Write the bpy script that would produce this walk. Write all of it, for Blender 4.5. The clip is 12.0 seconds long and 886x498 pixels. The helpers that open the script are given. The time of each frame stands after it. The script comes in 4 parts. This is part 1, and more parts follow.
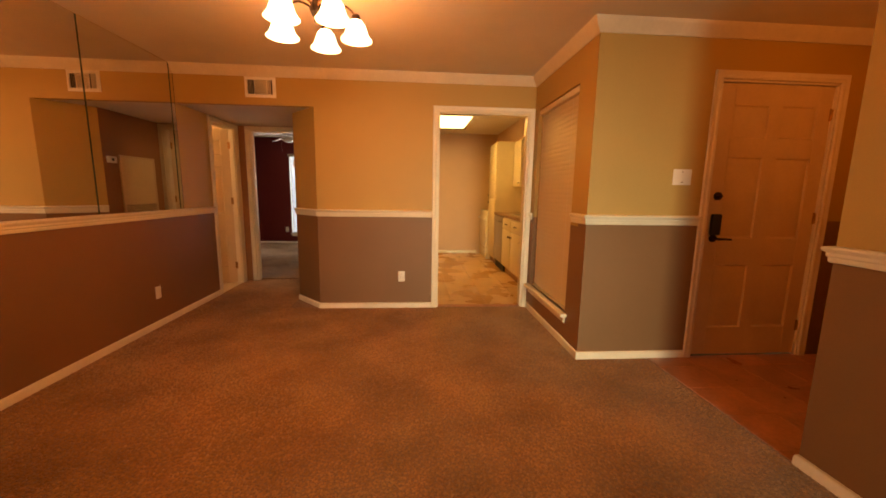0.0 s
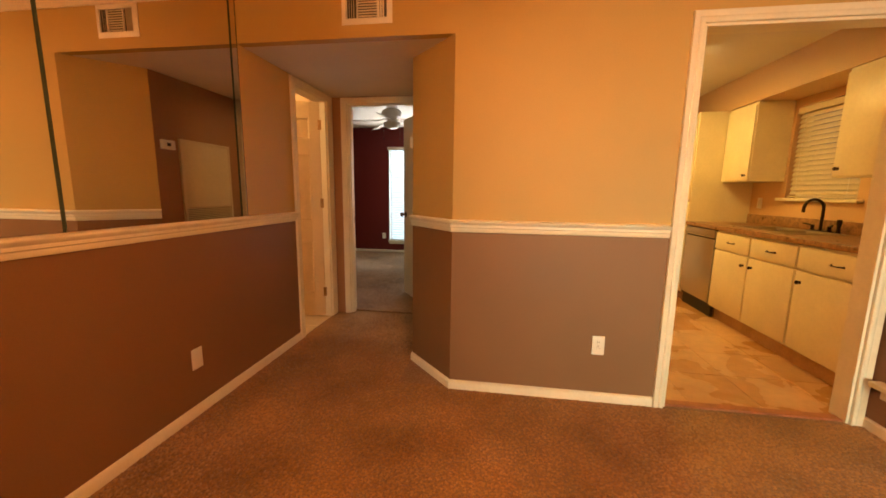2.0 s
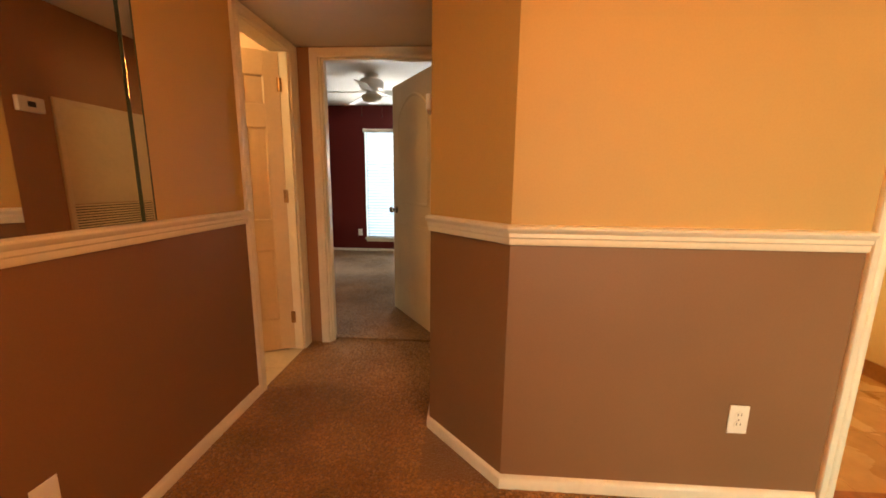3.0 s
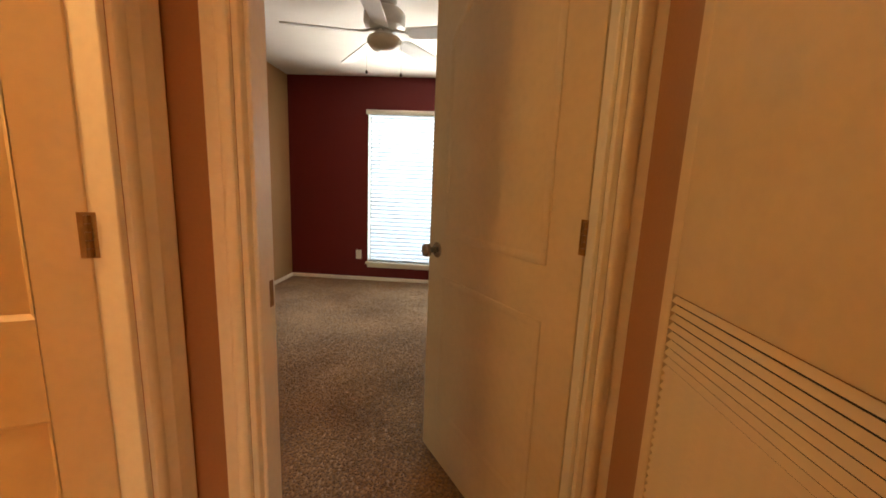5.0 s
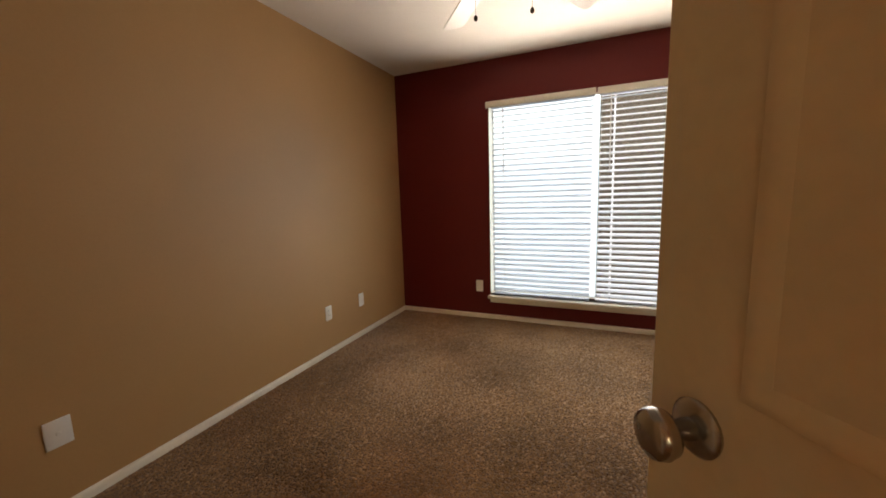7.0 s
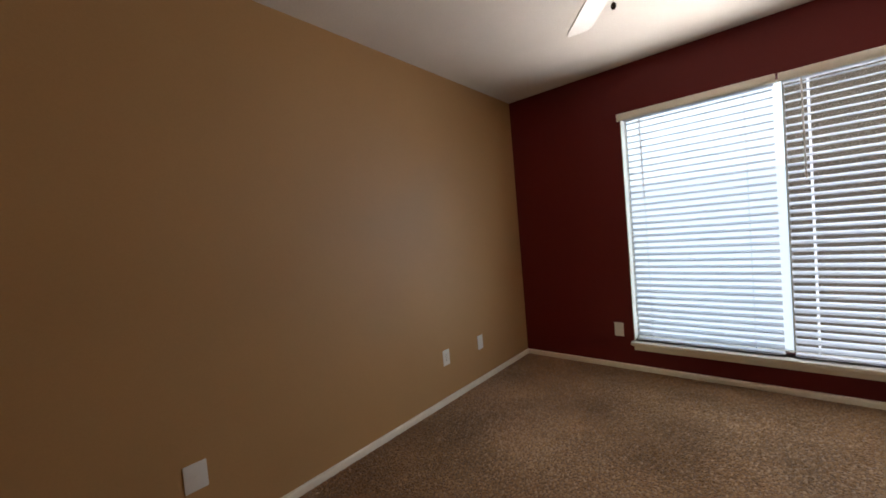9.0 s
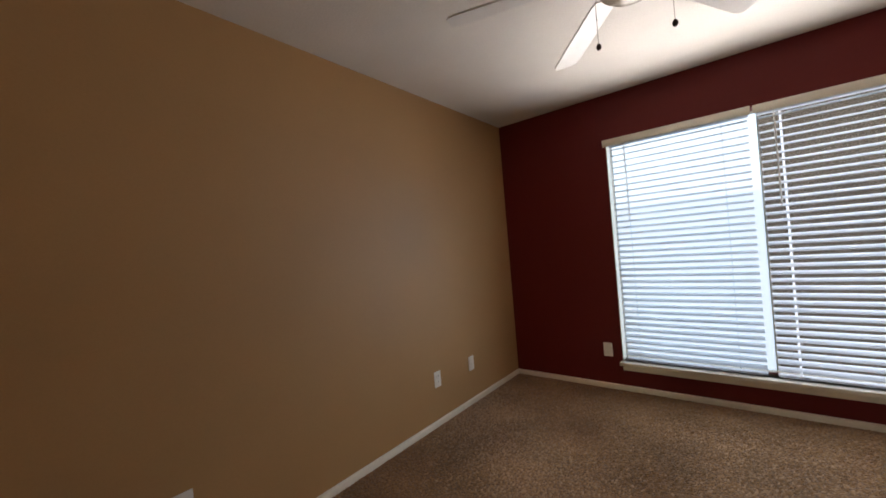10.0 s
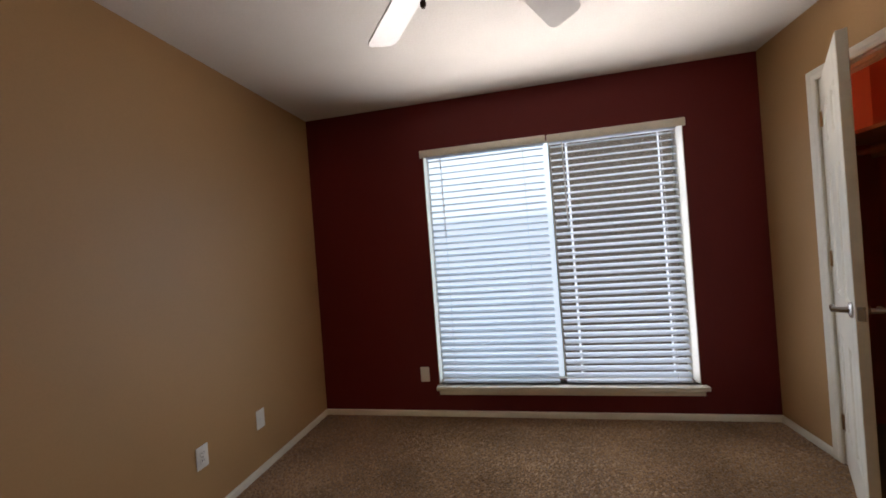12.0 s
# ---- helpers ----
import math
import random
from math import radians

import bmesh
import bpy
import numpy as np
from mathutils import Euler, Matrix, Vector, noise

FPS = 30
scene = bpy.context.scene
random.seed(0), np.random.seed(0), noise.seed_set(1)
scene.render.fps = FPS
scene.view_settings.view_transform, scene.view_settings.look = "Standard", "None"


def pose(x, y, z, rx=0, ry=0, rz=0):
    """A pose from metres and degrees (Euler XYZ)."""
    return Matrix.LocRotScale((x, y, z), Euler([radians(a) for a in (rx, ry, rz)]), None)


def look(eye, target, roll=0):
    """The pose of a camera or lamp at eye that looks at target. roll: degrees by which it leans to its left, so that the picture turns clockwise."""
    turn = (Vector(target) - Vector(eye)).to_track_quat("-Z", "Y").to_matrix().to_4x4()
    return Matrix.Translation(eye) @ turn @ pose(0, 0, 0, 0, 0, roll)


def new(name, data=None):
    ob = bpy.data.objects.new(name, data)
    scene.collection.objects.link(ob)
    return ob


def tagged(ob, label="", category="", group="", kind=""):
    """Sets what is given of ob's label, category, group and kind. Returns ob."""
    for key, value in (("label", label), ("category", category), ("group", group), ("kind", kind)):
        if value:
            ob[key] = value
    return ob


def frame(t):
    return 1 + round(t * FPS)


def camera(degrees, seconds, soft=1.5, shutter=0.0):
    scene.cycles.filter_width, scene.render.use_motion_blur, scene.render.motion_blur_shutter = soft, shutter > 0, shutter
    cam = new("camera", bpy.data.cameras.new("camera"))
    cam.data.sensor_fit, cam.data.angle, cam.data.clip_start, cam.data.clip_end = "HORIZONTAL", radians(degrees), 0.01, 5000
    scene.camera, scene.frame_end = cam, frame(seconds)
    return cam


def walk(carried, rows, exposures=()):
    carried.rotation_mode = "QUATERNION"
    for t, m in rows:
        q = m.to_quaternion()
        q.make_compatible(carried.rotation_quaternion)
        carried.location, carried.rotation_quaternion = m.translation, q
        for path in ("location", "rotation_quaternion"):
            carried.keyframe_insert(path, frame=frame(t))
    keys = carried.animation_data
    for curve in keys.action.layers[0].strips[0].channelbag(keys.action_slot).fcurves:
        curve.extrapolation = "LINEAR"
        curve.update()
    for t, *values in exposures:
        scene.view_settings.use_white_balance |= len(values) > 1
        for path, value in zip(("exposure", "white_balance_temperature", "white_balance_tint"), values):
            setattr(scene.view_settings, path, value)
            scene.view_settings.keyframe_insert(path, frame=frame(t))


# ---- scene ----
cam = camera(100.2, 12.0, 1.7)
EXPOSURE = [(0.0, -0.1, 8300, 20), (1.5, 0.24, 7700, 11), (3.2, 0.54, 6900, 6), (5.0, 0.60, 7500, 10), (6.5, 0.18, 8500, 16), (7.7, -0.04, 7700, 16), (9.5, -0.22, 7000, 15), (12.0, -0.44, 6900, 16)]
PATH = [
    (0, (0.089, 0.287, 1.246), (0.238, 2.259, 0.944), 0.9),
    (0.5, (-0.106, 0.75, 1.207), (-0.273, 2.708, 0.834), -0.5),
    (1, (-0.302, 1.219, 1.212), (-0.6, 3.175, 0.919), 0.3),
    (1.5, (-0.471, 1.677, 1.223), (-0.831, 3.621, 0.919), 2.4),
    (2, (-0.674, 2.099, 1.211), (-0.963, 4.055, 0.907), 0.8),
    (2.5, (-0.863, 2.548, 1.2), (-1.159, 4.493, 0.842), 1.9),
    (3, (-1.108, 2.961, 1.195), (-1.228, 4.926, 0.842), 0.7),
    (3.2, (-1.195, 3.131, 1.186), (-1.278, 5.094, 0.816), 1.0),
    (4.8, (-1.592, 4.608, 1.206), (-1.666, 6.58, 0.878), 2.5),
    (5, (-1.63, 4.8, 1.21), (-1.744, 6.768, 0.876), 2.4),
    (5.5, (-1.72, 5.211, 1.212), (-1.88, 7.186, 0.939), 0.7),
    (6, (-1.765, 5.539, 1.237), (-2.253, 7.471, 1.059), 2.0),
    (6.5, (-1.823, 5.756, 1.217), (-2.465, 7.64, 1.023), 2.3),
    (7, (-1.847, 5.86, 1.214), (-2.632, 7.678, 0.934), -1.8),
    (7.5, (-1.908, 5.914, 1.222), (-3.059, 7.503, 0.968), -3.0),
    (7.7, (-1.915, 5.919, 1.232), (-3.228, 7.387, 0.998), -3.8),
    (9.3, (-2.018, 6.108, 1.243), (-3.349, 7.601, 1.211), -5.4),
    (9.5, (-2.014, 6.105, 1.263), (-3.419, 7.528, 1.256), -5.8),
    (10, (-2.004, 6.058, 1.278), (-3.265, 7.609, 1.28), -4.7),
    (10.5, (-1.995, 5.977, 1.288), (-2.838, 7.79, 1.235), -5.0),
    (11, (-1.969, 6.035, 1.278), (-2.603, 7.936, 1.204), -4.4),
    (11.5, (-2.033, 6.273, 1.259), (-2.689, 8.162, 1.24), -1.0),
    (12, (-2.165, 6.514, 1.296), (-2.564, 8.474, 1.294), -4.3),
]
walk(cam, [(t, look(eye, aim, roll)) for t, eye, aim, roll in PATH], EXPOSURE)

# ---- world, sun, large lights ----
world = bpy.data.worlds.new("sky")
scene.world = world
world.use_nodes = True
wn = world.node_tree
sky = wn.nodes.new("ShaderNodeTexSky")
sky.sky_type = "NISHITA"
sky.sun_disc = False
sky.sun_elevation = radians(48)
sky.sun_rotation = radians(180)
wn.links.new(sky.outputs[0], wn.nodes["Background"].inputs[0])
wn.nodes["Background"].inputs[1].default_value = 0.12


def lamp(name, kind, place, power, colour, size=0.1, size_y=None, turn=(0, 0, 0)):
    data = bpy.data.lights.new(name, kind)
    data.energy, data.color = power, colour
    if kind == "AREA":
        data.shape, data.size, data.size_y = "RECTANGLE", size, size_y or size
    elif kind == "SUN":
        data.angle = size
    else:
        data.shadow_soft_size = size
    ob = new(name, data)
    ob.matrix_world = pose(*place, *turn)
    return ob


WARM = (1.0, 0.290, 0.055)
lamp("sun", "SUN", (0, 0, 20), 3.0, (1.0, 0.95, 0.88), radians(0.6), turn=(48, 0, -20))
# stand-in daylight lamps: at the bedroom blinds, and in living room's patio door behind
lamp("bedroom_window_daylight", "AREA", (-1.928, 9.315, 1.15), 2.6, (1.0, 0.92, 0.82), 1.8, 1.75, turn=(-90, 0, 0))
# unseen strip on the room side of the blinds, added to brighten the ceiling
up = lamp("bedroom_ceiling_fill", "AREA", (-1.928, 9.21, 1.55), 16.0, (1.0, 0.96, 0.93), 1.8, 0.25, turn=(-130, 0, 0))
up.data.spread = radians(112)
# two unseen lamps behind the blinds, added so that the slats glow
lamp("bedroom_slat_fill", "AREA", (-1.465, 9.45, 1.15), 23, (0.76, 0.86, 1.0), 0.84, 1.8, turn=(-90, 0, 0))
lamp("bedroom_slat_fill_pale", "AREA", (-2.375, 9.45, 1.15), 13, (0.62, 0.80, 1.0), 0.86, 1.8, turn=(-90, 0, 0))
patio = lamp("patio_daylight", "AREA", (1.09, -4.12, 1.05), 21, (0.96, 0.97, 0.68), 1.04, 1.9, turn=(84, 0, 0))
patio.data.spread = radians(42)
lamp("chandelier_light", "POINT", (-0.455, 2.52, 2.02), 64, WARM, 0.16)
lamp("entry_light", "POINT", (2.75, 1.75, 2.30), 12.0, WARM, 0.12)
lamp("bath_light", "POINT", (-3.1, 4.92, 2.10), 20.0, (1.0, 0.64, 0.27), 0.12)
lamp("closet_light", "POINT", (-0.18, 8.05, 2.28), 14.0, (1.0, 0.50, 0.26), 0.06)
lamp("kitchen_light", "AREA", (0.70, 6.30, 2.325), 24, (1.0, 0.54, 0.075), 0.42, 1.15)

# ---- materials ----


def material(name, colour, rough=0.6, metal=0.0, vary=0.06, scale=3.0, grain=60.0, bump=0.06, spot=0.0, vary_to=None, coat=0.0, spec=0.5):
    """Plain base colour with wide stains, fine grain and fine relief."""
    m = bpy.data.materials.new(name)
    m.use_nodes = True
    nt = m.node_tree
    b = nt.nodes["Principled BSDF"]
    co = nt.nodes.new("ShaderNodeTexCoord").outputs["Object"]
    wide = nt.nodes.new("ShaderNodeTexNoise")
    fine = nt.nodes.new("ShaderNodeTexNoise")
    for n, s, d in ((wide, scale, 5), (fine, grain, 3)):
        n.inputs["Scale"].default_value = s
        n.inputs["Detail"].default_value = d
        nt.links.new(co, n.inputs["Vector"])
    ramp = nt.nodes.new("ShaderNodeValToRGB")
    dark = [max(0.0, c * (1 - vary)) for c in colour]
    light = vary_to or [min(1.0, c * (1 + vary)) for c in colour]
    ramp.color_ramp.elements[0].position, ramp.color_ramp.elements[1].position = 0.32, 0.68
    ramp.color_ramp.elements[0].color = (*dark, 1)
    ramp.color_ramp.elements[1].color = (*light, 1)
    nt.links.new(wide.outputs["Fac"], ramp.inputs["Fac"])
    mix = nt.nodes.new("ShaderNodeMix")
    mix.data_type, mix.blend_type = "RGBA", "MULTIPLY"
    mix.inputs["Factor"].default_value = min(1.0, vary * 2 + spot)
    nt.links.new(ramp.outputs["Color"], mix.inputs["A"])
    grey = nt.nodes.new("ShaderNodeValToRGB")
    grey.color_ramp.elements[0].color = (0.55, 0.55, 0.55, 1)
    grey.color_ramp.elements[0].position, grey.color_ramp.elements[1].position = 0.3, 0.6
    nt.links.new(fine.outputs["Fac"], grey.inputs["Fac"])
    nt.links.new(grey.outputs["Color"], mix.inputs["B"])
    nt.links.new(mix.outputs["Result"], b.inputs["Base Color"])
    b.inputs["Metallic"].default_value = metal
    b.inputs["Coat Weight"].default_value = coat
    b.inputs["Specular IOR Level"].default_value = spec
    rr = nt.nodes.new("ShaderNodeMapRange")
    rr.inputs["To Min"].default_value, rr.inputs["To Max"].default_value = max(0.02, rough - 0.08), min(1, rough + 0.08)
    nt.links.new(wide.outputs["Fac"], rr.inputs["Value"])
    nt.links.new(rr.outputs["Result"], b.inputs["Roughness"])
    if bump:
        bp = nt.nodes.new("ShaderNodeBump")
        bp.inputs["Strength"].default_value = bump
        bp.inputs["Distance"].default_value = 0.004
        nt.links.new(fine.outputs["Fac"], bp.inputs["Height"])
        nt.links.new(bp.outputs["Normal"], b.inputs["Normal"])
    return m


def glow(name, colour, strength):
    m = bpy.data.materials.new(name)
    m.use_nodes = True
    b = m.node_tree.nodes["Principled BSDF"]
    b.inputs["Base Color"].default_value = (*[min(0.85, c) for c in colour], 1)
    b.inputs["Emission Color"].default_value = (*colour, 1)
    b.inputs["Emission Strength"].default_value = strength
    b.inputs["Roughness"].default_value = 0.4
    return m


def carpet_material(name, a, c):
    m = material(name, a, rough=0.95, vary=0.16, scale=2.2, grain=170, bump=0.0, spot=0.55, vary_to=c, spec=0.1)
    nt = m.node_tree
    b = nt.nodes["Principled BSDF"]
    b.inputs["Sheen Weight"].default_value = 0.25
    co = nt.nodes.new("ShaderNodeTexCoord").outputs["Object"]
    tuft = nt.nodes.new("ShaderNodeTexNoise")
    tuft.inputs["Scale"].default_value = 95
    tuft.inputs["Detail"].default_value = 4
    pile = nt.nodes.new("ShaderNodeTexNoise")
    pile.inputs["Scale"].default_value = 22
    pile.inputs["Detail"].default_value = 3
    for n in (tuft, pile):
        nt.links.new(co, n.inputs["Vector"])
    add = nt.nodes.new("ShaderNodeMath")
    add.operation = "MULTIPLY_ADD"
    add.inputs[1].default_value = 0.35
    nt.links.new(pile.outputs["Fac"], add.inputs[0])
    nt.links.new(tuft.outputs["Fac"], add.inputs[2])
    bp = nt.nodes.new("ShaderNodeBump")
    bp.inputs["Strength"].default_value = 0.9
    bp.inputs["Distance"].default_value = 0.015
    nt.links.new(add.outputs[0], bp.inputs["Height"])
    nt.links.new(bp.outputs["Normal"], b.inputs["Normal"])
    return m


def mirror_material():
    m = bpy.data.materials.new("mirror_glass")
    m.use_nodes = True
    b = m.node_tree.nodes["Principled BSDF"]
    b.inputs["Base Color"].default_value = (0.84, 0.80, 0.73, 1)
    b.inputs["Metallic"].default_value = 1.0
    b.inputs["Roughness"].default_value = 0.015
    return m


def glass_material():
    m = bpy.data.materials.new("window_glass")
    m.use_nodes = True
    b = m.node_tree.nodes["Principled BSDF"]
    b.inputs["Transmission Weight"].default_value = 1.0
    b.inputs["Roughness"].default_value = 0.0
    b.inputs["IOR"].default_value = 1.1
    return m


def slat_material(name, colour, through_light):
    m = material(name, colour, rough=0.4, vary=0.03, scale=4, grain=30, bump=0.0)
    nt = m.node_tree
    b = nt.nodes["Principled BSDF"]
    tr = nt.nodes.new("ShaderNodeBsdfTranslucent")
    tr.inputs["Color"].default_value = (*colour, 1)
    mx = nt.nodes.new("ShaderNodeMixShader")
    mx.inputs[0].default_value = through_light
    nt.links.new(b.outputs[0], mx.inputs[1])
    nt.links.new(tr.outputs[0], mx.inputs[2])
    nt.links.new(mx.outputs[0], nt.nodes["Material Output"].inputs["Surface"])
    return m


PAINT_UP = material("tan_wall_paint", (0.48, 0.335, 0.120), rough=0.55, vary=0.04, scale=1.6, grain=130, bump=0.10)
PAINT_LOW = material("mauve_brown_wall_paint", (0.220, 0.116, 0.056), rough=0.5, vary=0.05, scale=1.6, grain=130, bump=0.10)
# hall walls: the mauve-brown paint again, its colour lightened for missing bounce light
PAINT_LOW_LIFTED = material("mauve_brown_paint_lightened", (0.36, 0.185, 0.095), rough=0.5, vary=0.05, scale=1.6, grain=130, bump=0.10)
PAINT_KITCHEN = material("peach_kitchen_paint", (0.62, 0.42, 0.26), rough=0.5, vary=0.04, scale=2, grain=120, bump=0.08)
PAINT_BED = material("camel_wall_paint", (0.45, 0.268, 0.115), rough=0.5, vary=0.04, scale=1.4, grain=130, bump=0.10)
PAINT_RED = material("burgundy_wall_paint", (0.130, 0.014, 0.013), rough=0.6, vary=0.05, scale=1.5, grain=130, bump=0.10, spec=0.25)
PAINT_CLOSET = material("terracotta_closet_paint", (0.42, 0.10, 0.05), rough=0.55, vary=0.05, scale=2, grain=120, bump=0.08)
CEILING = material("white_ceiling_texture", (0.76, 0.74, 0.70), rough=0.85, vary=0.03, scale=3, grain=75, bump=0.35)
TRIM = material("white_trim_paint", (0.78, 0.74, 0.63), rough=0.35, vary=0.05, scale=6, grain=50, bump=0.03)
DOOR_PAINT = material("cream_door_paint", (0.68, 0.55, 0.37), rough=0.35, vary=0.05, scale=4, grain=45, bump=0.04)
PLASTIC = material("white_plastic", (0.80, 0.79, 0.75), rough=0.3, vary=0.02, scale=10, grain=80, bump=0.0)
DARK_SLOT = material("dark_slot", (0.02, 0.018, 0.016), rough=0.6, vary=0.1, scale=20, grain=80, bump=0.0)
VENT_DARK = material("dark_duct_metal", (0.05, 0.045, 0.04), rough=0.7, vary=0.1, scale=10, grain=60, bump=0.0)
CARPET = carpet_material("brown_carpet", (0.21, 0.122, 0.066), (0.31, 0.19, 0.11))
MIRROR = mirror_material()
MIRROR_EDGE = material("green_glass_edge", (0.05, 0.075, 0.055), rough=0.2, vary=0.1, scale=8, grain=60, bump=0.0)
GLASS = glass_material()
BRONZE = material("dark_bronze", (0.045, 0.03, 0.022), rough=0.35, metal=0.9, vary=0.15, scale=12, grain=70, bump=0.05)
BRASS = material("worn_brass_hinge", (0.36, 0.20, 0.08), rough=0.35, metal=1.0, vary=0.2, scale=20, grain=90, bump=0.06)
NICKEL = material("satin_nickel", (0.42, 0.39, 0.36), rough=0.26, metal=1.0, vary=0.06, scale=14, grain=90, bump=0.02)
STEEL = material("stainless_steel", (0.50, 0.48, 0.45), rough=0.3, metal=1.0, vary=0.06, scale=5, grain=140, bump=0.03)
CABINET = material("cream_cabinet_paint", (0.78, 0.72, 0.56), rough=0.35, vary=0.04, scale=5, grain=40, bump=0.03)
COUNTER = material("brown_speckled_laminate", (0.33, 0.18, 0.095), rough=0.3, vary=0.35, scale=26, grain=150, bump=0.02, spot=0.3)
TILE = material("mottled_stone_tile", (0.52, 0.27, 0.115), rough=0.28, vary=0.14, scale=2.2, grain=20, bump=0.05, vary_to=(0.66, 0.46, 0.29))
def lay_world_grain(m):
    """Let the stone's figure run on from piece to piece."""
    place = m.node_tree.nodes.new("ShaderNodeNewGeometry").outputs["Position"]
    for n in m.node_tree.nodes:
        if n.bl_idname == "ShaderNodeTexNoise":
            m.node_tree.links.new(place, n.inputs["Vector"])
            n.inputs["Distortion"].default_value = 0.4


lay_world_grain(TILE)
FOYER_TILE = material("terracotta_floor_tile", (0.36, 0.16, 0.09), rough=0.3, vary=0.22, scale=4, grain=38, bump=0.05)
lay_world_grain(FOYER_TILE)
GROUT = material("sandy_grout", (0.36, 0.26, 0.19), rough=0.9, vary=0.12, scale=12, grain=90, bump=0.2)
BATH_TILE = material("beige_bath_tile", (0.66, 0.58, 0.46), rough=0.3, vary=0.08, scale=6, grain=40, bump=0.03)
STRIP = material("red_oak_threshold", (0.34, 0.13, 0.075), rough=0.35, vary=0.25, scale=14, grain=60, bump=0.05)
APPLIANCE = material("white_enamel", (0.82, 0.80, 0.74), rough=0.2, vary=0.02, scale=5, grain=60, bump=0.0)
BLIND_IVORY = slat_material("ivory_blind_slat", (0.72, 0.64, 0.50), 0.10)
BLIND_WHITE = slat_material("white_blind_slat", (0.72, 0.76, 0.80), 0.38)
TAPE = slat_material("white_ladder_tape", (0.85, 0.86, 0.88), 0.75)
SCREEN = bpy.data.materials.new("dark_insect_screen")
SCREEN.use_nodes = True
nt = SCREEN.node_tree
nt.nodes["Principled BSDF"].inputs["Base Color"].default_value = (0.10, 0.075, 0.055, 1)
nt.nodes["Principled BSDF"].inputs["Roughness"].default_value = 0.8
clear = nt.nodes.new("ShaderNodeBsdfTransparent")
clear.inputs["Color"].default_value = (1.0, 0.86, 0.74, 1)
blend = nt.nodes.new("ShaderNodeMixShader")
blend.inputs[0].default_value = 0.66
nt.links.new(clear.outputs[0], blend.inputs[1])
nt.links.new(nt.nodes["Principled BSDF"].outputs[0], blend.inputs[2])
nt.links.new(blend.outputs[0], nt.nodes["Material Output"].inputs["Surface"])
SKY_GLOW = glow("bright_overcast_sky", (0.66, 0.82, 1.0), 1.6)
FAN_WHITE = material("white_fan_enamel", (0.76, 0.75, 0.72), rough=0.3, vary=0.03, scale=6, grain=50, bump=0.02)
FROST = material("frosted_bowl_glass", (0.66, 0.60, 0.50), rough=0.25, vary=0.04, scale=8, grain=60, bump=0.0)
SHADE_GLOW = glow("lit_frosted_shade", (1.0, 0.80, 0.48), 8.0)
DIFFUSER_GLOW = glow("lit_acrylic_diffuser", (1.0, 0.78, 0.36), 5.0)
WALL_OUT = material("brown_brick_outside", (0.15, 0.11, 0.085), rough=0.9, vary=0.3, scale=3, grain=14, bump=0.3)
GROUND = material("dry_lawn", (0.13, 0.14, 0.06), rough=0.95, vary=0.3, scale=2, grain=30, bump=0.4)
WOOD_SHELF = material("shelf_wood", (0.50, 0.32, 0.18), rough=0.5, vary=0.15, scale=7, grain=50, bump=0.04)

# ---- builders ----


def box(bm, x0, y0, z0, x1, y1, z1, bevel=0.0, seg=2):
    r = bmesh.ops.create_cube(bm, size=1.0)
    vs = r["verts"]
    for v in vs:
        v.co = Vector(((x0 + x1) / 2 + v.co.x * (x1 - x0), (y0 + y1) / 2 + v.co.y * (y1 - y0), (z0 + z1) / 2 + v.co.z * (z1 - z0)))
    if bevel:
        es = list({e for v in vs for e in v.link_edges})
        bmesh.ops.bevel(bm, geom=es, offset=bevel, segments=seg, affect="EDGES", profile=0.5)
    return bm


def boxed(*a, **k):
    return box(bmesh.new(), *a, **k)


def lathe(bm, prof, seg=24, m=None, a0=0.0):
    """Turns a profile of (radius, z) round the z axis."""
    m = m or Matrix()
    rings = []
    for r, z in prof:
        if r < 1e-5:
            rings.append([bm.verts.new(m @ Vector((0, 0, z)))])
        else:
            rings.append([bm.verts.new(m @ Vector((r * math.cos(a0 + 2 * math.pi * i / seg), r * math.sin(a0 + 2 * math.pi * i / seg), z))) for i in range(seg)])
    for a, b in zip(rings, rings[1:]):
        for i in range(seg):
            j = (i + 1) % seg
            q = [a[0] if len(a) == 1 else a[i], a[0] if len(a) == 1 else a[j], b[0] if len(b) == 1 else b[j], b[0] if len(b) == 1 else b[i]]
            q = list(dict.fromkeys(q))
            if len(q) > 2:
                bm.faces.new(q)
    return bm


def tube(bm, pts, r, seg=10, cap=True):
    """A round rod along 3D points."""
    pts = [Vector(p) for p in pts]
    rings = []
    for i, p in enumerate(pts):
        d = (pts[min(i + 1, len(pts) - 1)] - pts[max(i - 1, 0)]).normalized()
        side = d.orthogonal().normalized() if i == 0 else (side - d * side.dot(d)).normalized()
        up = d.cross(side)
        rr = r[i] if isinstance(r, (list, tuple)) else r
        rings.append([bm.verts.new(p + rr * (math.cos(2 * math.pi * k / seg) * side + math.sin(2 * math.pi * k / seg) * up)) for k in range(seg)])
    for a, b in zip(rings, rings[1:]):
        for k in range(seg):
            bm.faces.new((a[k], a[(k + 1) % seg], b[(k + 1) % seg], b[k]))
    if cap:
        bm.faces.new(rings[0][::-1])
        bm.faces.new(rings[-1])
    return bm


